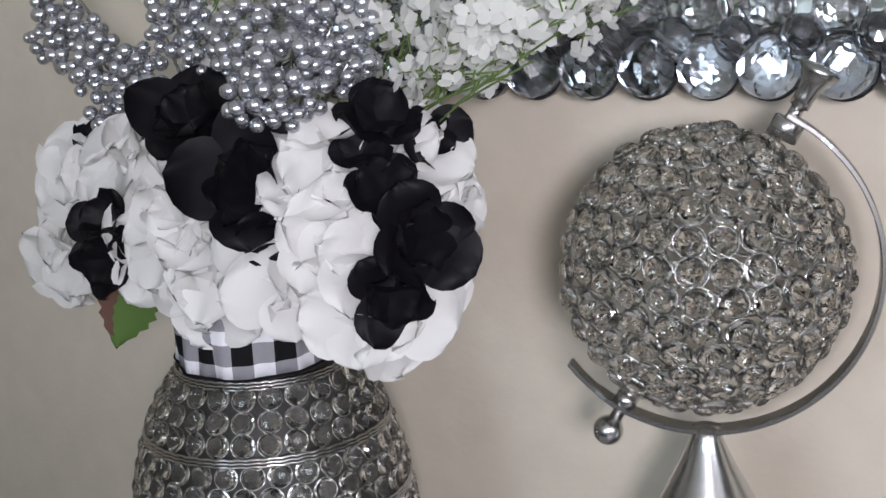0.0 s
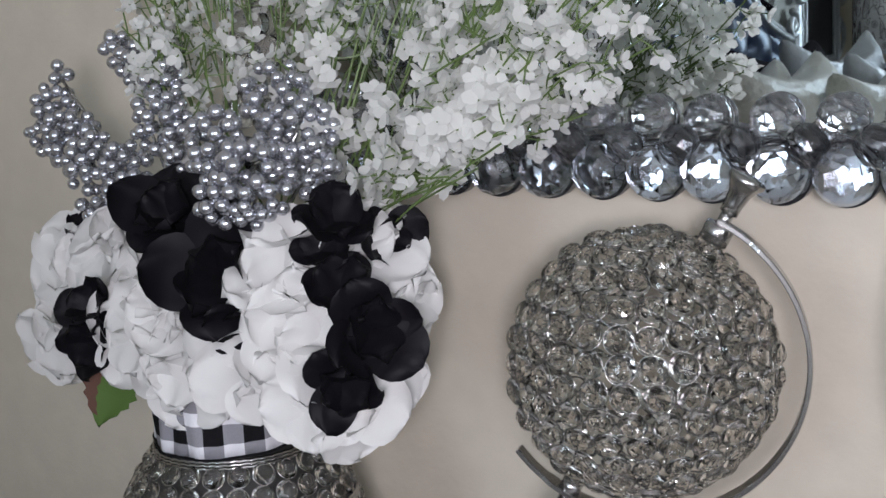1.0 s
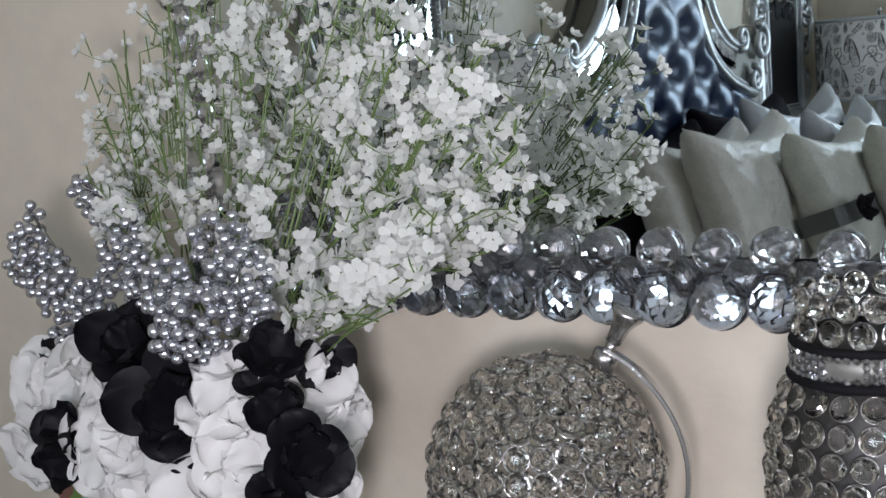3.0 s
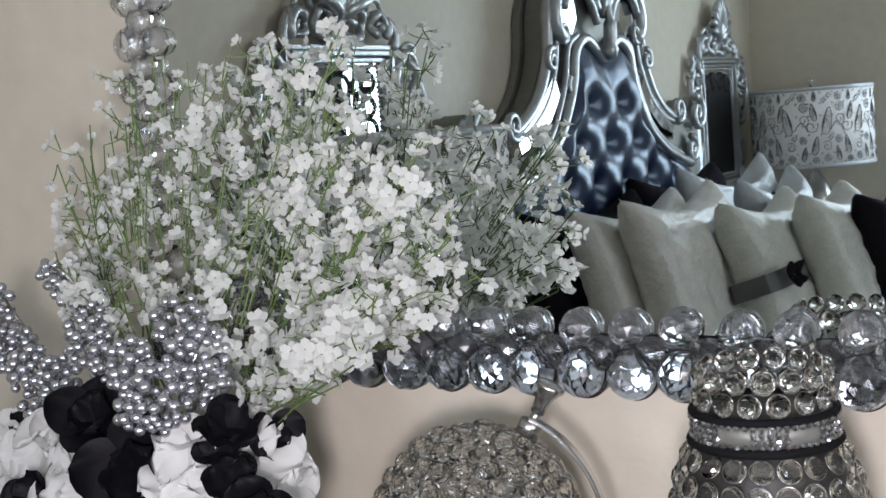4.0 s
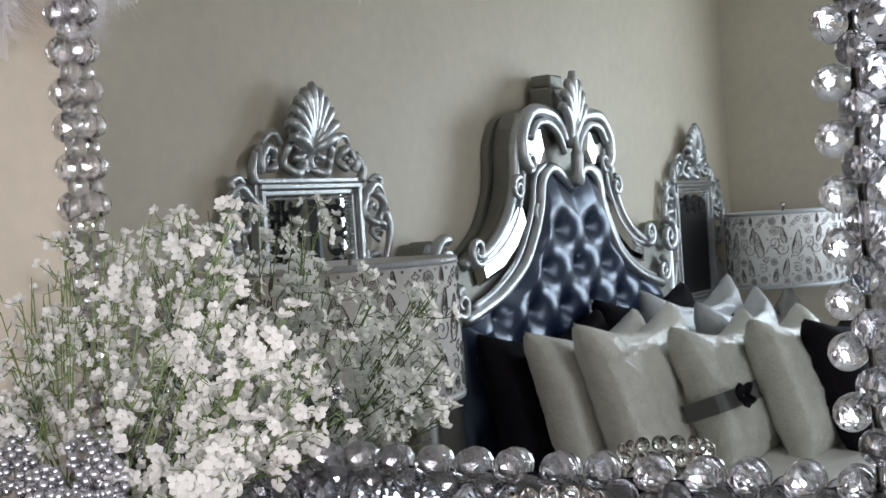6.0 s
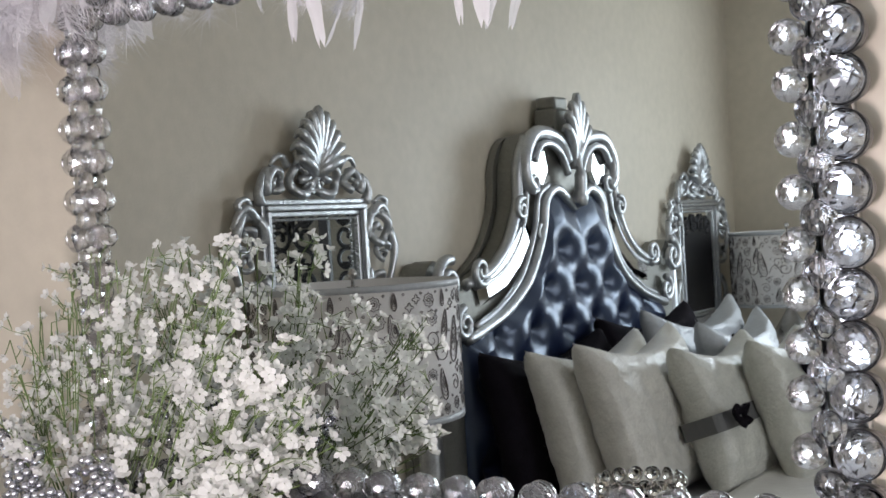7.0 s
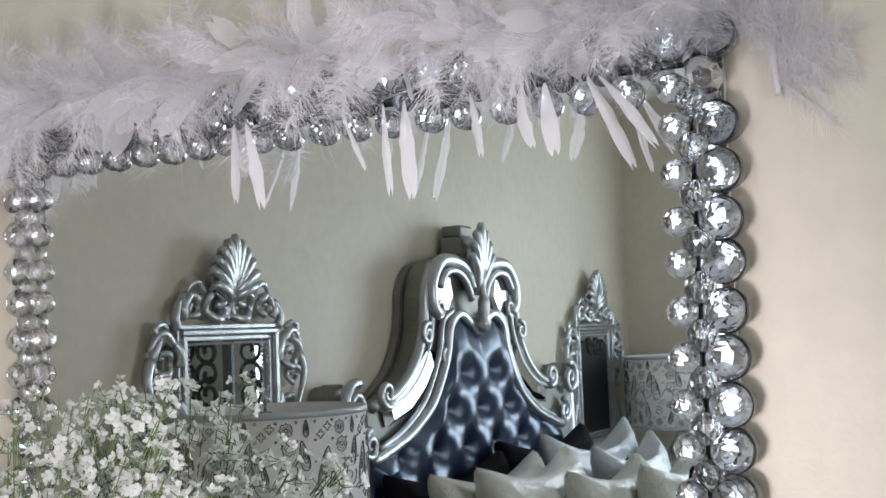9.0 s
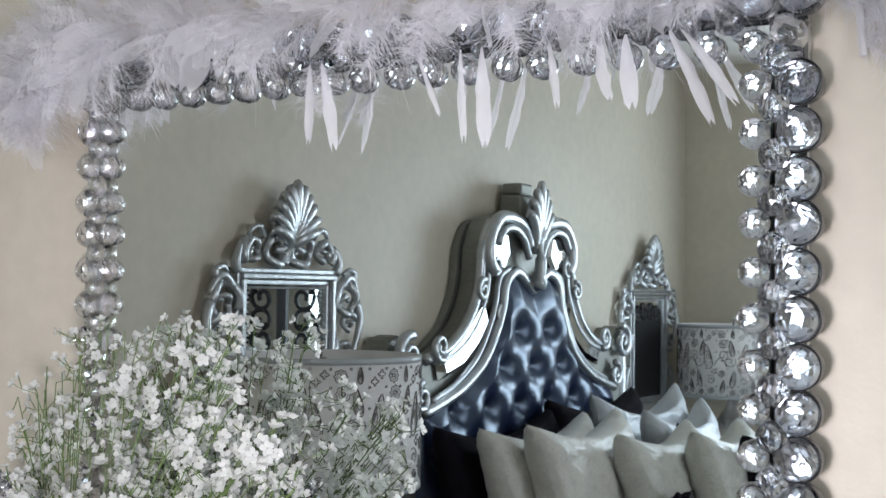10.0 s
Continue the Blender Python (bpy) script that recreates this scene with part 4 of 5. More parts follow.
for z in (0.932, 0.981):
    edge = part("ribbon_edge", tube(bmesh.new(), [((0.0612 + 0.0016 * math.sin(9 * a + 60 * z)) * math.cos(a), (0.0612 + 0.0016 * math.sin(9 * a + 60 * z)) * math.sin(a), z - DRESS + 0.002 * math.sin(2 * a + 1))
                for a in (2 * math.pi * k / 90 for k in range(91))], 0.0011, 5), BLACKCHECK, ribbon, "black woven edge")
tagged(ribbon, "black and white gingham ribbon tied round the vase", "ribbon").modifiers.new("thickness", "SOLIDIFY").thickness = 0.001

CAND = (0.117, -0.16)
holder = thing("candle_holder", "tall crystal bead candle holder with a black ribbon collar", "candle holder", at=(*CAND, DRESS))
CP = [(1.163, 0.043), (1.148, 0.045), (1.124, 0.046), (1.104, 0.047), (1.096, 0.053), (1.085, 0.060), (1.065, 0.065), (1.040, 0.067), (1.01, 0.066), (0.97, 0.059), (0.92, 0.046), (0.87, 0.037), (0.82, 0.034), (0.77, 0.042), (0.72, 0.058), (0.70, 0.062)]
part("holder_wall", lathe(bmesh.new(), [(r - 0.007, z - DRESS) for z, r in reversed(CP) if z < 1.13], 40), VASEWALL, holder, smooth=True)
bead_rows(holder, CP, [1.150, 1.134] + [1.092 - 0.0168 * k for k in range(23)])
for z, r in ((1.1240, 0.0030), (1.1030, 0.0034)):
    R = radius_at(CP, z) + 0.004
    part("velvet_cord", tube(bmesh.new(), [(R * math.cos(a), R * math.sin(a), z - DRESS) for a in (2 * math.pi * k / 48 for k in range(49))], r, 8), BLACKCHECK, holder, "black velvet cord", smooth=True)
R = radius_at(CP, 1.11) + 0.003
part("collar_band", lathe_wall(R, 1.104 - DRESS, 1.1230 - DRESS, 0.002, 48), OLDSILVER, holder, "silver collar set with rhinestones")
STONE = sphere_mesh("rhinestone", 0.0029, RHINE, 1)
for k in range(58):
    a = 2 * math.pi * k / 58
    for z in (1.1070, 1.1205) if k % 9 > 4 else (1.1070, 1.1115, 1.1160, 1.1205):
        put("rhinestone", STONE, Matrix.Translation(((R + 0.001) * math.cos(a), (R + 0.001) * math.sin(a), z - DRESS)) @ any_turn(), holder)


# ---- the silk flowers in the vase ----
def petal_grid(bm, length, width, cup, curl, base, seed, nl=5, nw=5, notch=0.0, ruff=0.25, frill=0.04):
    """One petal that grows from the origin along +x, as a thin curved sheet."""
    rows = []
    for i in range(nl + 1):
        t = (1 - math.cos(math.pi * i / nl)) / 2
        half = width / 2 * max(base * (1 - t), math.sqrt(max(0.0, 1 - (2 * t - 1) ** 2)) ** 0.85, 0.02)
        row = []
        for j in range(nw + 1):
            s = 2 * j / nw - 1
            ruffle = (ruff * length * noise.noise((t * 2.2 + seed, s * 1.6, seed * 1.7)) + frill * length * noise.noise((t * 4 + seed, s * 4.2, seed)) * t) * t
            reach = length * (t - 0.03 * s * s * t - notch * t ** 4 * max(0, 1 - 3 * abs(s)))
            row.append(bm.verts.new((reach, half * s, cup * length * s * s * t + curl * length * t * t + ruffle)))
        rows.append(row)
    faces = []
    for i in range(nl):
        for j in range(nw):
            faces.append(bm.faces.new((rows[i][j], rows[i + 1][j], rows[i + 1][j + 1], rows[i][j + 1])))
    return [v for row in rows for v in row]


def white_petal_mesh(seed):
    bm = bmesh.new()
    rnd = random.Random(seed)
    petal_grid(bm, rnd.uniform(0.025, 0.031), rnd.uniform(0.031, 0.038), rnd.uniform(0.02, 0.16), rnd.uniform(-0.22, 0.02), 0.3, seed * 3.1, 9, 9, ruff=0.24, frill=0.09)
    return mesh_of("petal", bm, WHITEPETAL, True)


WHITEPETALS = [white_petal_mesh(k) for k in range(14)]
EYE = Vector((0.50, -0.80, 0.22)).normalized()
NECK = Vector((VASE[0], VASE[1], 0.970))


def stem_to(place, parent, r=0.002):
    line = bend([NECK + Vector((random.uniform(-0.03, 0.03), random.uniform(-0.03, 0.03), -0.06)), NECK.lerp(place, 0.5) + Vector((0, 0, 0.02)), place], 5)
    inv = parent.matrix_basis.inverted()
    part("stem", tube(bmesh.new(), [inv @ p for p in line], r, 6), GREENSTEM, parent, smooth=True)


def hydrangea(place, size, count, lean):
    place = Vector(place)
    h = thing("hydrangea", "white silk hydrangea bloom in the vase", "flower", "silk flowers in the vase", at=place)
    toward = (EYE + Vector(lean)).normalized()
    spin = toward.to_track_quat("Z", "Y").to_matrix()
    count -= 1
    for k in range(count):
        z = 1 - 1.25 * (k + 0.5) / count
        a = k * 2.39996 + place.x * 40
        n = spin @ Vector((math.sqrt(max(0, 1 - z * z)) * math.cos(a), math.sqrt(max(0, 1 - z * z)) * math.sin(a), z))
        m = out_of(n * 0.65 + toward * 0.55 + Vector([random.gauss(0, 0.16) for _ in range(3)]), n * size * random.uniform(0.90, 1.04) - toward * size * 0.35, random.uniform(0, 6.28))
        for j in range(4):
            turn = Matrix.Rotation(j * math.pi / 2 + random.uniform(-0.2, 0.2), 4, "Z") @ Matrix.Rotation(-random.uniform(0.05, 0.50), 4, "Y")
            put("petal", WHITEPETALS[(4 * k + j + count) % 14], m @ turn @ Matrix.Scale(random.uniform(1.2, 1.5), 4), h)
    stem_to(place - toward * size * 0.4, h)


for place, size, count, lean in (((-0.590, -0.215, 1.060), 0.016, 5, (-0.5, 0, 0.3)), ((-0.535, -0.225, 1.072), 0.018, 5, (-0.2, 0, 0.4)), ((-0.473, -0.235, 1.068), 0.016, 5, (-0.1, 0, 0.3)),
                                 ((-0.645, -0.200, 0.993), 0.017, 5, (-0.8, 0.2, -0.2)), ((-0.450, -0.260, 1.026), 0.024, 7, (0, 0, 0.1)), ((-0.498, -0.250, 1.016), 0.017, 5, (-0.3, 0, 0)),
                                 ((-0.423, -0.262, 1.000), 0.016, 5, (0, 0, -0.3)), ((-0.340, -0.250, 1.086), 0.017, 5, (0, 0, 0.3)), ((-0.334, -0.266, 1.053), 0.018, 5, (0, 0, 0)),
                                 ((-0.304, -0.220, 1.080), 0.016, 5, (0.4, 0, 0.4)), ((-0.318, -0.268, 1.026), 0.017, 5, (0.1, 0, -0.1)), ((-0.363, -0.265, 1.012), 0.017, 5, (0, 0, -0.2)),
                                 ((-0.302, -0.258, 0.986), 0.018, 5, (0.2, 0, -0.3)), ((-0.299, -0.205, 1.044), 0.016, 5, (0.7, 0.2, 0.1)),
                                 ((-0.304, -0.215, 1.002), 0.015, 5, (0.7, 0.2, -0.1)), ((-0.42, -0.18, 1.04), 0.030, 8, (0, 0, 0.4)), ((-0.51, -0.175, 1.03), 0.028, 7, (-0.2, 0, 0))):
    hydrangea(place, size, count, lean)


def dark_petal_mesh(seed):
    bm = bmesh.new()
    petal_grid(bm, 0.054, (0.062, 0.054, 0.066, 0.058)[seed % 4], 0.14, (0.10, 0.22, -0.12, 0.02)[seed % 4], 0.4, seed * 5.3, 9, 8, 0.0, ruff=0.22, frill=0.12)
    return mesh_of("petal", bm, BLACKPETAL, True)


DARKPETALS = [dark_petal_mesh(k + 1) for k in range(4)]


def black_flower(place, size, petals, lean, openness):
    place = Vector(place) + EYE * 0.016
    b = thing("black_rose", "black velvet silk flower among the white blooms", "flower", "silk flowers in the vase", at=place)
    toward = (EYE + Vector(lean)).normalized()
    base = out_of(toward, -toward * size * 0.35, random.uniform(0, 6))
    for k in range(petals):
        ring = k % 2
        m = base @ Matrix.Rotation(k * 2 * math.pi / petals + 0.3 * ring, 4, "Z") @ Matrix.Rotation(-radians(openness - 24 + 30 * ring + random.uniform(-12, 12)), 4, "Y")
        put("petal", DARKPETALS[k % 4], m @ Matrix.Scale(size / 0.05 * (0.74 if ring else 1.0) * random.uniform(0.85, 1.12), 4), b)
    stem_to(place - toward * size * 0.4, b)


for place, size, petals, lean, openness in (((-0.386, -0.272, 1.072), 0.048, 7, (0, 0, 0.1), 42), ((-0.366, -0.275, 1.034), 0.024, 5, (0.1, 0, -0.6), 25), ((-0.456, -0.245, 1.108), 0.040, 9, (-0.2, 0, 0.6), 40),
                                            ((-0.530, -0.262, 1.036), 0.029, 6, (-0.3, 0, 0.2), 38), ((-0.532, -0.262, 1.006), 0.030, 6, (-0.3, 0, -0.2), 40), ((-0.263, -0.262, 1.040), 0.034, 7, (0.3, 0, -0.1), 42),
                                            ((-0.292, -0.258, 1.068), 0.029, 6, (0.0, 0, 0.4), 35), ((-0.312, -0.252, 1.090), 0.022, 5, (0.0, 0, 0.6), 30), ((-0.280, -0.276, 1.004), 0.029, 6, (0.2, 0, -0.4), 42),
                                            ((-0.298, -0.250, 1.112), 0.030, 6, (0.2, 0, 0.8), 35), ((-0.290, -0.200, 1.092), 0.026, 5, (0.8, 0.2, 0.3), 40), ((-0.588, -0.200, 1.086), 0.020, 5, (-0.6, 0, 0.8), 35),
                                            ((-0.640, -0.200, 1.054), 0.016, 5, (-0.8, 0, 0.4), 40)):
    black_flower(place, size, petals, lean, openness)

# one toothed green leaf under the blooms
leaf = thing("leaf", "toothed green cloth leaf under the white blooms", "leaf", at=(-0.520, -0.248, 0.985))
bm = bmesh.new()
rows = []
for i in range(13):
    t = i / 12
    half = 0.021 * math.sin(math.pi * (0.12 + 0.88 * t) ** 0.8) * (1 + (0.13 if i % 2 else -0.05))
    rows.append([bm.verts.new((0.046 * t, half * s, 0.004 * s * s - 0.012 * t * t)) for s in (-1, -0.5, 0, 0.5, 1)])
for a, b in zip(rows, rows[1:]):
    for k in range(4):
        bm.faces.new((a[k], b[k], b[k + 1], a[k + 1]))
blade = part("leaf_blade", bm, GREENLEAF, leaf, smooth=True)
blade.data.materials.append(BROWNLEAF)
for f in blade.data.polygons:
    f.material_index = 1 if f.index % 4 == 0 and f.index < 40 else 0
blade.matrix_local = Matrix.Rotation(radians(58), 4, Vector((0.8, 0.5, 0))) @ Matrix.Rotation(radians(-80), 4, "Z")
stem_to(Vector((-0.515, -0.240, 0.99)), leaf, 0.0015)

# ---- silver pearl sprays ----
PEARL = sphere_mesh("pearl", 0.0053, SILVERPEARL, 2, True)


def pearl_spray(blobs, count, root):
    root = Vector(root)
    s = thing("pearl_spray", "spray of silver pearl berries in the vase", "pearl spray", "pearl sprays in the vase", at=root)
    placed, tries = [], 0
    weights = [r ** 2 for *_, r in blobs]
    while len(placed) < count and tries < 20000:
        tries += 1
        x, y, z, r = random.choices(blobs, weights)[0]
        n = Vector([random.gauss(0, 1) for _ in range(3)]).normalized() * r * random.uniform(0.75, 1.0)
        p = Vector((x, y, z)) + Vector((n.x, n.y * 0.8, n.z))
        if all((p - q).length > 0.0088 for q in placed):
            placed.append(p)
    for p in placed:
        put("pearl", PEARL, Matrix.Translation(p - root) @ Matrix.Scale(random.uniform(0.85, 1.1), 4), s)
    for x, y, z, r in blobs:
        bm = tube(bmesh.new(), bend([NECK - root, (NECK.lerp(Vector((x, y, z)), 0.55) + Vector((0, 0, 0.02))) - root, Vector((x, y, z)) - root], 4), 0.0014, 5)
        part("stem", bm, CHROME, s, smooth=True)


pearl_spray([(-0.613, -0.20, 1.205, 0.011), (-0.622, -0.20, 1.178, 0.022), (-0.595, -0.21, 1.155, 0.024), (-0.563, -0.22, 1.138, 0.024), (-0.525, -0.22, 1.133, 0.022), (-0.562, -0.22, 1.110, 0.015), (-0.640, -0.20, 1.158, 0.014)], 150, (-0.56, -0.21, 1.10))
pearl_spray([(-0.560, -0.185, 1.224, 0.014), (-0.530, -0.19, 1.214, 0.018), (-0.497, -0.20, 1.200, 0.020), (-0.483, -0.22, 1.172, 0.024), (-0.455, -0.22, 1.148, 0.022)], 120, (-0.49, -0.21, 1.12))
pearl_spray([(-0.364, -0.225, 1.186, 0.026), (-0.340, -0.235, 1.164, 0.028), (-0.385, -0.265, 1.158, 0.024), (-0.350, -0.275, 1.135, 0.030), (-0.322, -0.245, 1.142, 0.020), (-0.375, -0.275, 1.125, 0.020)], 190, (-0.36, -0.25, 1.10))

# ---- baby's breath ----


def blossom_bm(bm, m, seed):
    rnd = random.Random(seed)
    for k in range(5):
        a = 2 * math.pi * k / 5 + rnd.uniform(-0.15, 0.15)
        c, tilt = 0.0036, rnd.uniform(-0.0008, 0.0022)
        mid = bm.verts.new(m @ Vector((c * math.cos(a), c * math.sin(a), tilt + 0.0006)))
        rim = []
        for j in range(7):
            b = 2 * math.pi * j / 7
            rr = 0.0033 * (1 + 0.14 * math.cos(2 * b))
            p = Vector((c + rr * math.cos(b), rr * 1.05 * math.sin(b), tilt + 0.0018 * math.cos(b)))
            rim.append(bm.verts.new(m @ (Matrix.Rotation(a, 3, "Z") @ p)))
        for j in range(7):
            bm.faces.new((mid, rim[j], rim[(j + 1) % 7]))


BLOSSOMS = []
for k in range(4):
    bm = bmesh.new()
    blossom_bm(bm, Matrix.Identity(4), k)
    BLOSSOMS.append(mesh_of("blossom", bm, TINYPETAL, True))

breath = thing("babys_breath", "bushy spray of white cloth baby's breath before the mirror", "baby's breath", at=NECK)
rnd = random.Random(5)
stems, tips = bmesh.new(), []


def envelope(x):
    """The lowest and highest place of the spray at x."""
    pts = ((-0.62, 1.24, 1.33), (-0.52, 1.19, 1.385), (-0.42, 1.16, 1.455), (-0.33, 1.12, 1.455), (-0.26, 1.11, 1.37), (-0.22, 1.13, 1.345), (-0.13, 1.18, 1.31))
    for (a, l0, h0), (b, l1, h1) in zip(pts, pts[1:]):
        if a <= x <= b:
            t = (x - a) / (b - a)
            return l0 + (l1 - l0) * t, h0 + (h1 - h0) * t
    return 1.2, 1.2


CLUMPS = [(rnd.uniform(-0.575, -0.150), rnd.uniform(0.04, 0.98), rnd.uniform(-0.215, -0.095)) for _ in range(34)]
FRONT = [(-0.196, -0.212, 1.158), (-0.216, -0.214, 1.140), (-0.250, -0.202, 1.136), (-0.184, -0.202, 1.188), (-0.226, -0.210, 1.168), (-0.275, -0.192, 1.132), (-0.204, -0.197, 1.212)]
TALL = [(-0.390, -0.092, 1.425), (-0.368, -0.092, 1.432), (-0.350, -0.095, 1.415), (-0.410, -0.094, 1.395), (-0.285, -0.098, 1.415), (-0.265, -0.098, 1.422)]
for n in range(140):
    cx, cz, cy = CLUMPS[n % 34]
    y = min(-0.088, cy + rnd.gauss(0, 0.018))
    x = min(-0.135, max(-0.575 - 1.1 * (y + 0.15), cx + rnd.gauss(0, 0.020)))
    lo, hi = envelope(x)
    z = lo + (hi - lo) * min(1.0, max(0.0, cz + rnd.gauss(0, 0.07)))
    if n > 103:
        x, y, z = (c + rnd.gauss(0, 0.009) for c in (FRONT[n % 7] if n < 134 else TALL[n % 6]))
    elif z > 1.34:
        # the tall ones lean back against the glass
        y = -0.092 - 0.035 * rnd.random()
    elif z > 1.25:
        y = max(y, -0.165)
    end = Vector((x, y, z))
    root = Vector((-0.40 + 0.28 * (x + 0.30), -0.165 + rnd.uniform(-0.02, 0.02), 1.060 + rnd.uniform(-0.02, 0.02)))
    mid = root.lerp(end, 0.55) + Vector((rnd.uniform(-0.012, 0.012), rnd.uniform(-0.012, 0.012), rnd.uniform(-0.005, 0.025)))
    line = bend([root - Vector((0.02, 0, 0.06)), root, mid, end], 5)
    if n % 4 == 0:
        tube(stems, [p - NECK for p in line], [0.0011] * 10 + [0.0007] * (len(line) - 10), 5)
    else:
        tube(stems, [p - NECK for p in line[10:]], 0.0007, 5)
    way = (end - mid).normalized()
    for k in range(rnd.randint(5, 8)):
        start = line[rnd.randint(len(line) - 5, len(line) - 1)]
        side = Vector([rnd.gauss(0, 1) for _ in range(3)]).normalized()
        tip = start + (way * 0.6 + side * 0.9).normalized() * rnd.uniform(0.012, 0.034)
        tip.y = min(tip.y, -0.084)
        if tip.z < 1.116 + 0.54 * max(0.0, tip.x + 0.283) or (tip.x < -0.44 and tip.z > 1.29 and rnd.random() < 0.5):
            continue
        tube(stems, [p - NECK for p in bend([start, start.lerp(tip, 0.5) + side * 0.003, tip], 3)], 0.0006, 4)
        if rnd.random() < 0.6:
            extra = tip + Vector([rnd.gauss(0, 1) for _ in range(3)]).normalized() * 0.013
            extra.y = min(extra.y, -0.084)
            tube(stems, [start.lerp(tip, 0.6) - NECK, extra - NECK], 0.0006, 4)
            tips.append((extra, side))
        tips.append((tip, side))
tagged(part("stem_tangle", stems, GREENSTEM, breath, "thin green stems"), kind="stuff")
rnd.shuffle(tips)
rest = bmesh.new()
for n, (p, side) in enumerate(tips):
    m = out_of(EYE * 0.30 + side * 0.9 + Vector((0, 0, 0.35)), p - NECK, rnd.uniform(0, 6.28)) @ Matrix.Scale(rnd.uniform(0.92, 1.32) * (0.82 if p.x < -0.44 else 1.18 if p.y < -0.185 and p.x > -0.3 and p.z < 1.23 else 1.0), 4)
    if n < 300:
        put("blossom", BLOSSOMS[n % 4], m, breath)
    else:
        blossom_bm(rest, m, n)
tagged(part("small_blossoms", rest, TINYPETAL, breath, smooth=True), kind="stuff")

# ---- white feather boa over the top of the mirror ----


def feather_mesh(seed, length, fluffy, wide=0.115, mat=FEATHER):
    r = random.Random(seed)
    bm = bmesh.new()
    bow = r.uniform(-0.25, 0.25)

    def spine(t):
        return Vector((length * t, bow * length * t * t, -0.12 * length * t * t))
    tube(bm, [spine(k / 6) for k in range(7)], [0.0006 - 0.00008 * k for k in range(7)], 3)
    if fluffy:
        for k in range(280):
            t = 0.03 + 0.97 * k / 279
            s = 1 if k % 2 else -1
            reach = length * 0.46 * (math.sin(math.pi * (0.15 + 0.75 * t)) ** 0.7) * r.uniform(0.3, 1.25)
            a = spine(t)
            way = Vector((r.uniform(-0.1, 1.0), s * r.uniform(0.2, 0.9), r.uniform(-1.0, 1.0))).normalized()
            curl = Vector((r.gauss(0.25, 0.35), r.gauss(0, 0.45), r.gauss(0, 0.45)))
            line = [a + way * reach * q + curl * reach * q * q for q in (0.0, 0.33, 0.67, 1.0)]
            w = Vector((0.00034, 0, 0.00028))
            rim = [(bm.verts.new(q - w * (1 - 0.28 * i)), bm.verts.new(q + w * (1 - 0.28 * i))) for i, q in enumerate(line)]
            for i in range(3):
                bm.faces.new((rim[i][0], rim[i][1], rim[i + 1][1], rim[i + 1][0]))
    else:
        rows = []
        for k in range(11):
            t = k / 10
            half = length * wide * (math.sin(math.pi * (0.04 + 0.93 * t) ** 1.5) ** 0.6 + 0.02) * (1 + 0.12 * r.uniform(-1, 1))
            c = spine(t)
            rows.append([bm.verts.new(c + Vector((0.02 * length * r.uniform(-1, 1) + 0.10 * length * abs(s) * t, half * s, 0.25 * half * (1 - s * s) + 0.0015 * r.uniform(-1, 1)))) for s in (-1, -0.5, 0, 0.5, 1)])
        for a, b in zip(rows, rows[1:]):
            for j in range(4):
                bm.faces.new((a[j], b[j], b[j + 1], a[j + 1]))
    return mesh_of("feather", bm, mat, True)


FLUFF = [feather_mesh(k, 0.075, True) for k in range(6)]
VANE = [feather_mesh(k + 80, 0.072, False, 0.20, DOWN) for k in range(3)]
BLADE = [feather_mesh(k + 50, 0.075, False, 0.15) for k in range(4)]
boa = thing("feather_boa", "fluffy white feather boa draped over the mirror's top", "feather boa", at=(-0.09, -0.08, 1.79))
track = bend([(-0.635, -0.075, 1.69), (-0.615, -0.08, 1.745), (-0.54, -0.085, 1.785), (-0.40, -0.085, 1.795), (-0.20, -0.085, 1.80), (0.0, -0.085, 1.80), (0.18, -0.085, 1.80), (0.29, -0.075, 1.812), (0.36, -0.030, 1.838), (0.425, -0.014, 1.80), (0.440, -0.014, 1.70)], 10)
ORIGIN = Vector(boa.location)
part("cord", tube(bmesh.new(), [p - ORIGIN for p in track], 0.004, 6), FEATHER, boa)
rnd = random.Random(11)
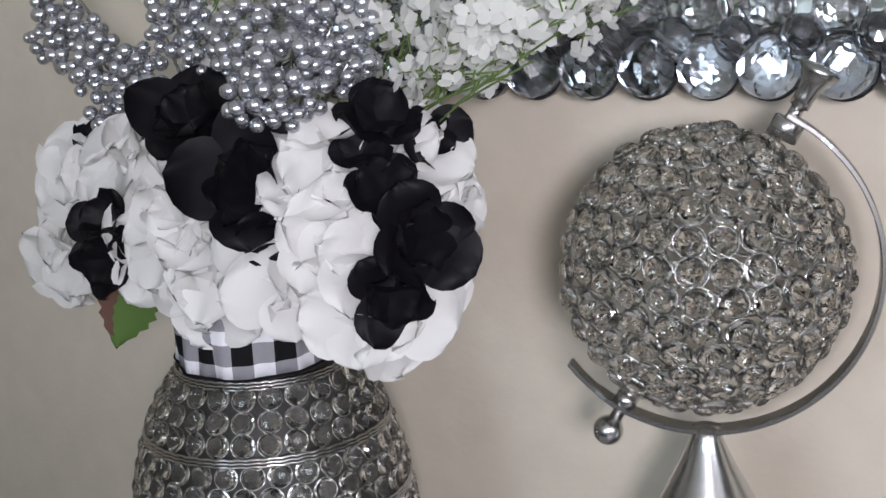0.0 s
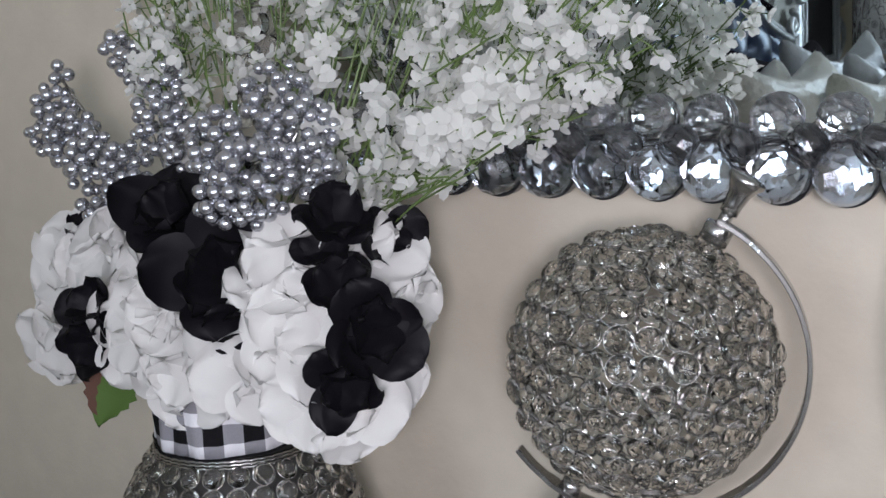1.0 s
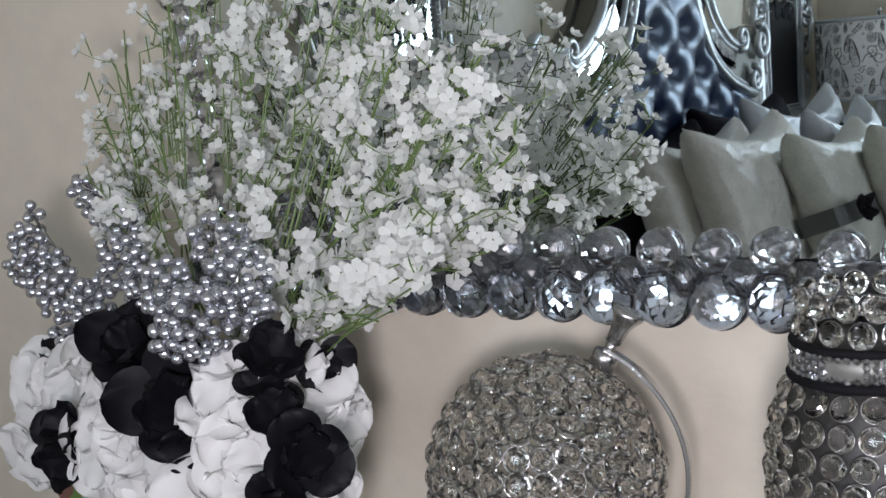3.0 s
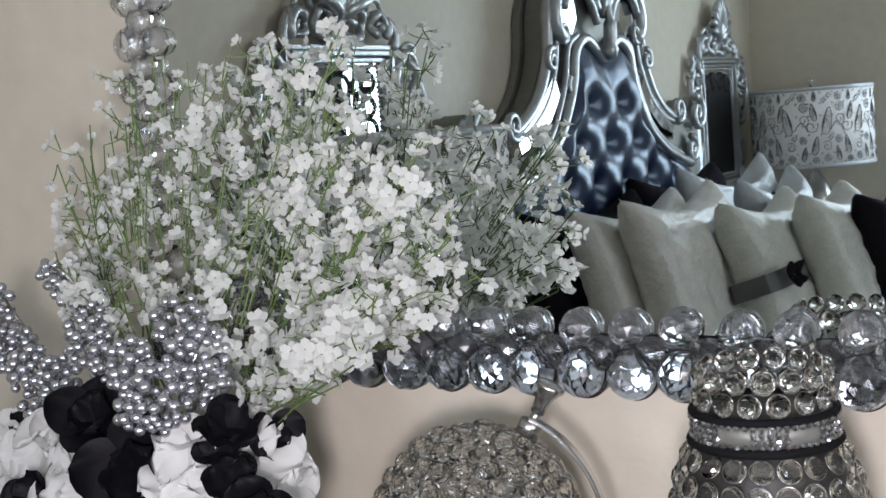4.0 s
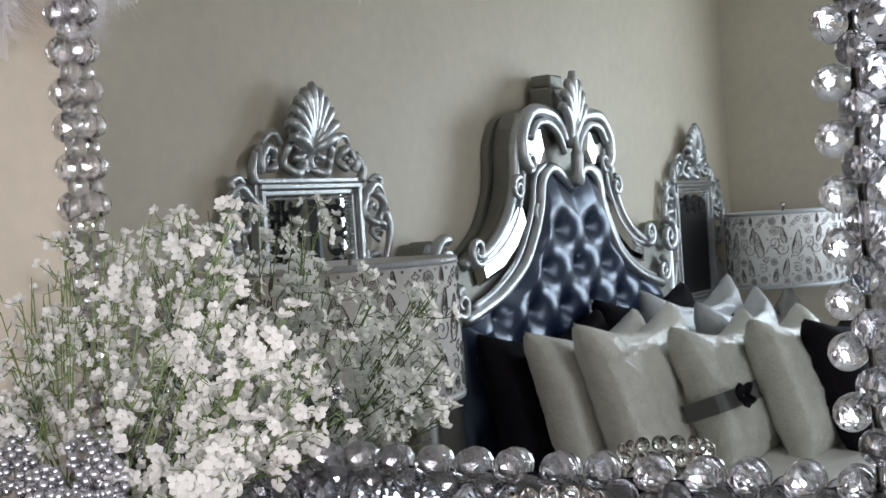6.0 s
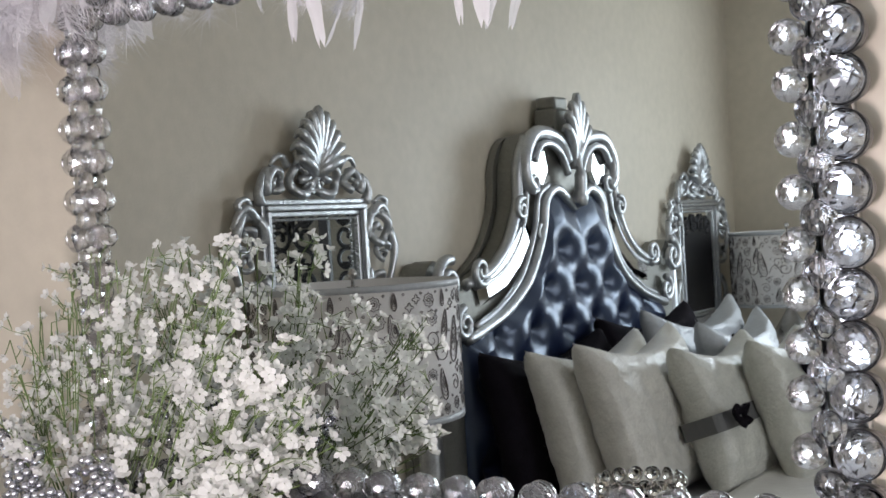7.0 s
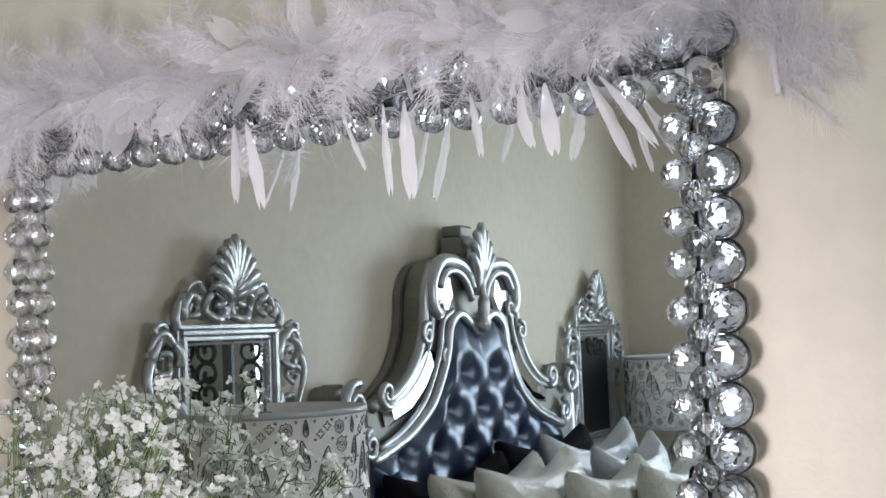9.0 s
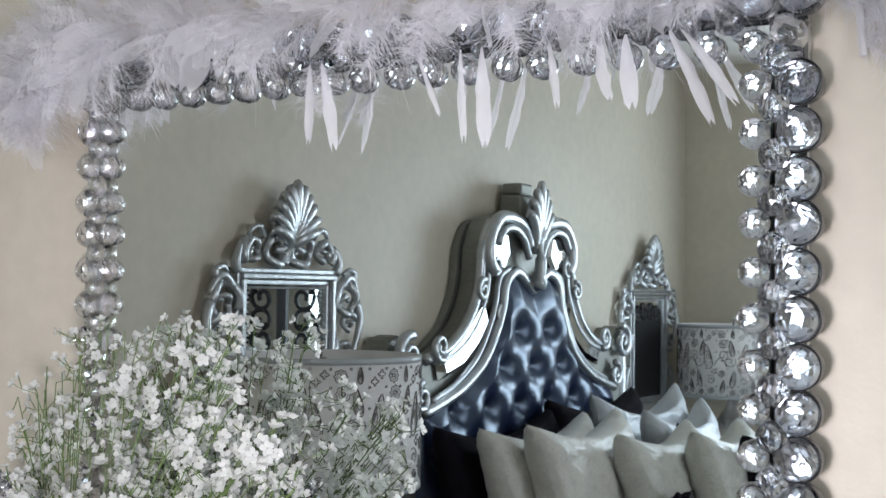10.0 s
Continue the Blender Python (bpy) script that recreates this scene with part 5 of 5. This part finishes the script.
for n in range(450):
    t = rnd.random() * (len(track) - 2)
    k = int(t)
    p = track[k].lerp(track[k + 1], t - k)
    along = (track[k + 1] - track[k]).normalized()
    a = rnd.uniform(0, 2 * math.pi)
    out = Vector((0, -abs(math.cos(a)) * 0.9 - 0.05, math.sin(a)))
    if p.x > 0.31:
        out = Vector((rnd.uniform(0.1, 0.9), -0.05, rnd.uniform(-0.7, 0.5)))
    way = (out + along * rnd.uniform(-1.0, 0.4) + Vector((0, 0, -0.12))).normalized()
    ends = min(1.0, 0.45 + 4 * min(t, len(track) - 2 - t) / len(track))
    if p.x > 0.37 and n % 2:
        continue
    size = rnd.uniform(0.75, 1.3) * (1.0 if way.z < 0.2 else 0.9) * (0.75 + 0.25 * ends)
    m = Matrix.Translation(p - ORIGIN) @ way.to_track_quat("X", "Z").to_matrix().to_4x4() @ Matrix.Rotation(rnd.uniform(0, 6.28), 4, "X") @ Matrix.Scale(size, 4)
    put("feather", FLUFF[n % 6] if n % 5 < 3 or p.x > 0.3 else VANE[n % 3], m, boa)
# longer plumes that hang in front of the glass, each to its tip
for n, (x, z, drift, wide) in enumerate(((-0.158, 1.638, 0.012, 0.7), (-0.120, 1.633, -0.010, 0.9), (0.009, 1.660, -0.012, 0.4), (0.040, 1.632, 0.010, 0.6), (0.069, 1.626, 0.006, 1.1),
                                         (0.155, 1.661, -0.002, 0.6), (0.198, 1.666, 0.012, 0.9), (0.232, 1.655, 0.004, 1.1), (0.320, 1.637, -0.040, 1.0), (0.342, 1.658, -0.050, 0.7))):
    x += (x - 0.738) * 0.028
    base, tip = Vector((x + drift, -0.088, 1.728)), Vector((x, -0.070, z + 0.005))
    way = (tip - base).normalized()
    face = Vector((0.45, -1.0, 0.1))
    face = (face - way * face.dot(way)).normalized()
    turn = Matrix((way, face.cross(way), face)).transposed().to_4x4()
    long = (tip - base).length / 0.075
    m = Matrix.Translation(base - ORIGIN) @ turn @ Matrix.Rotation(rnd.uniform(-0.4, 0.4), 4, "X")
    put("feather", BLADE[n % 4], m @ Matrix.Diagonal((long, wide * 0.72, 1, 1)), boa)
    if n < 2:
        put("feather", FLUFF[n % 6], m @ Matrix.Scale(long * 0.62, 4), boa)
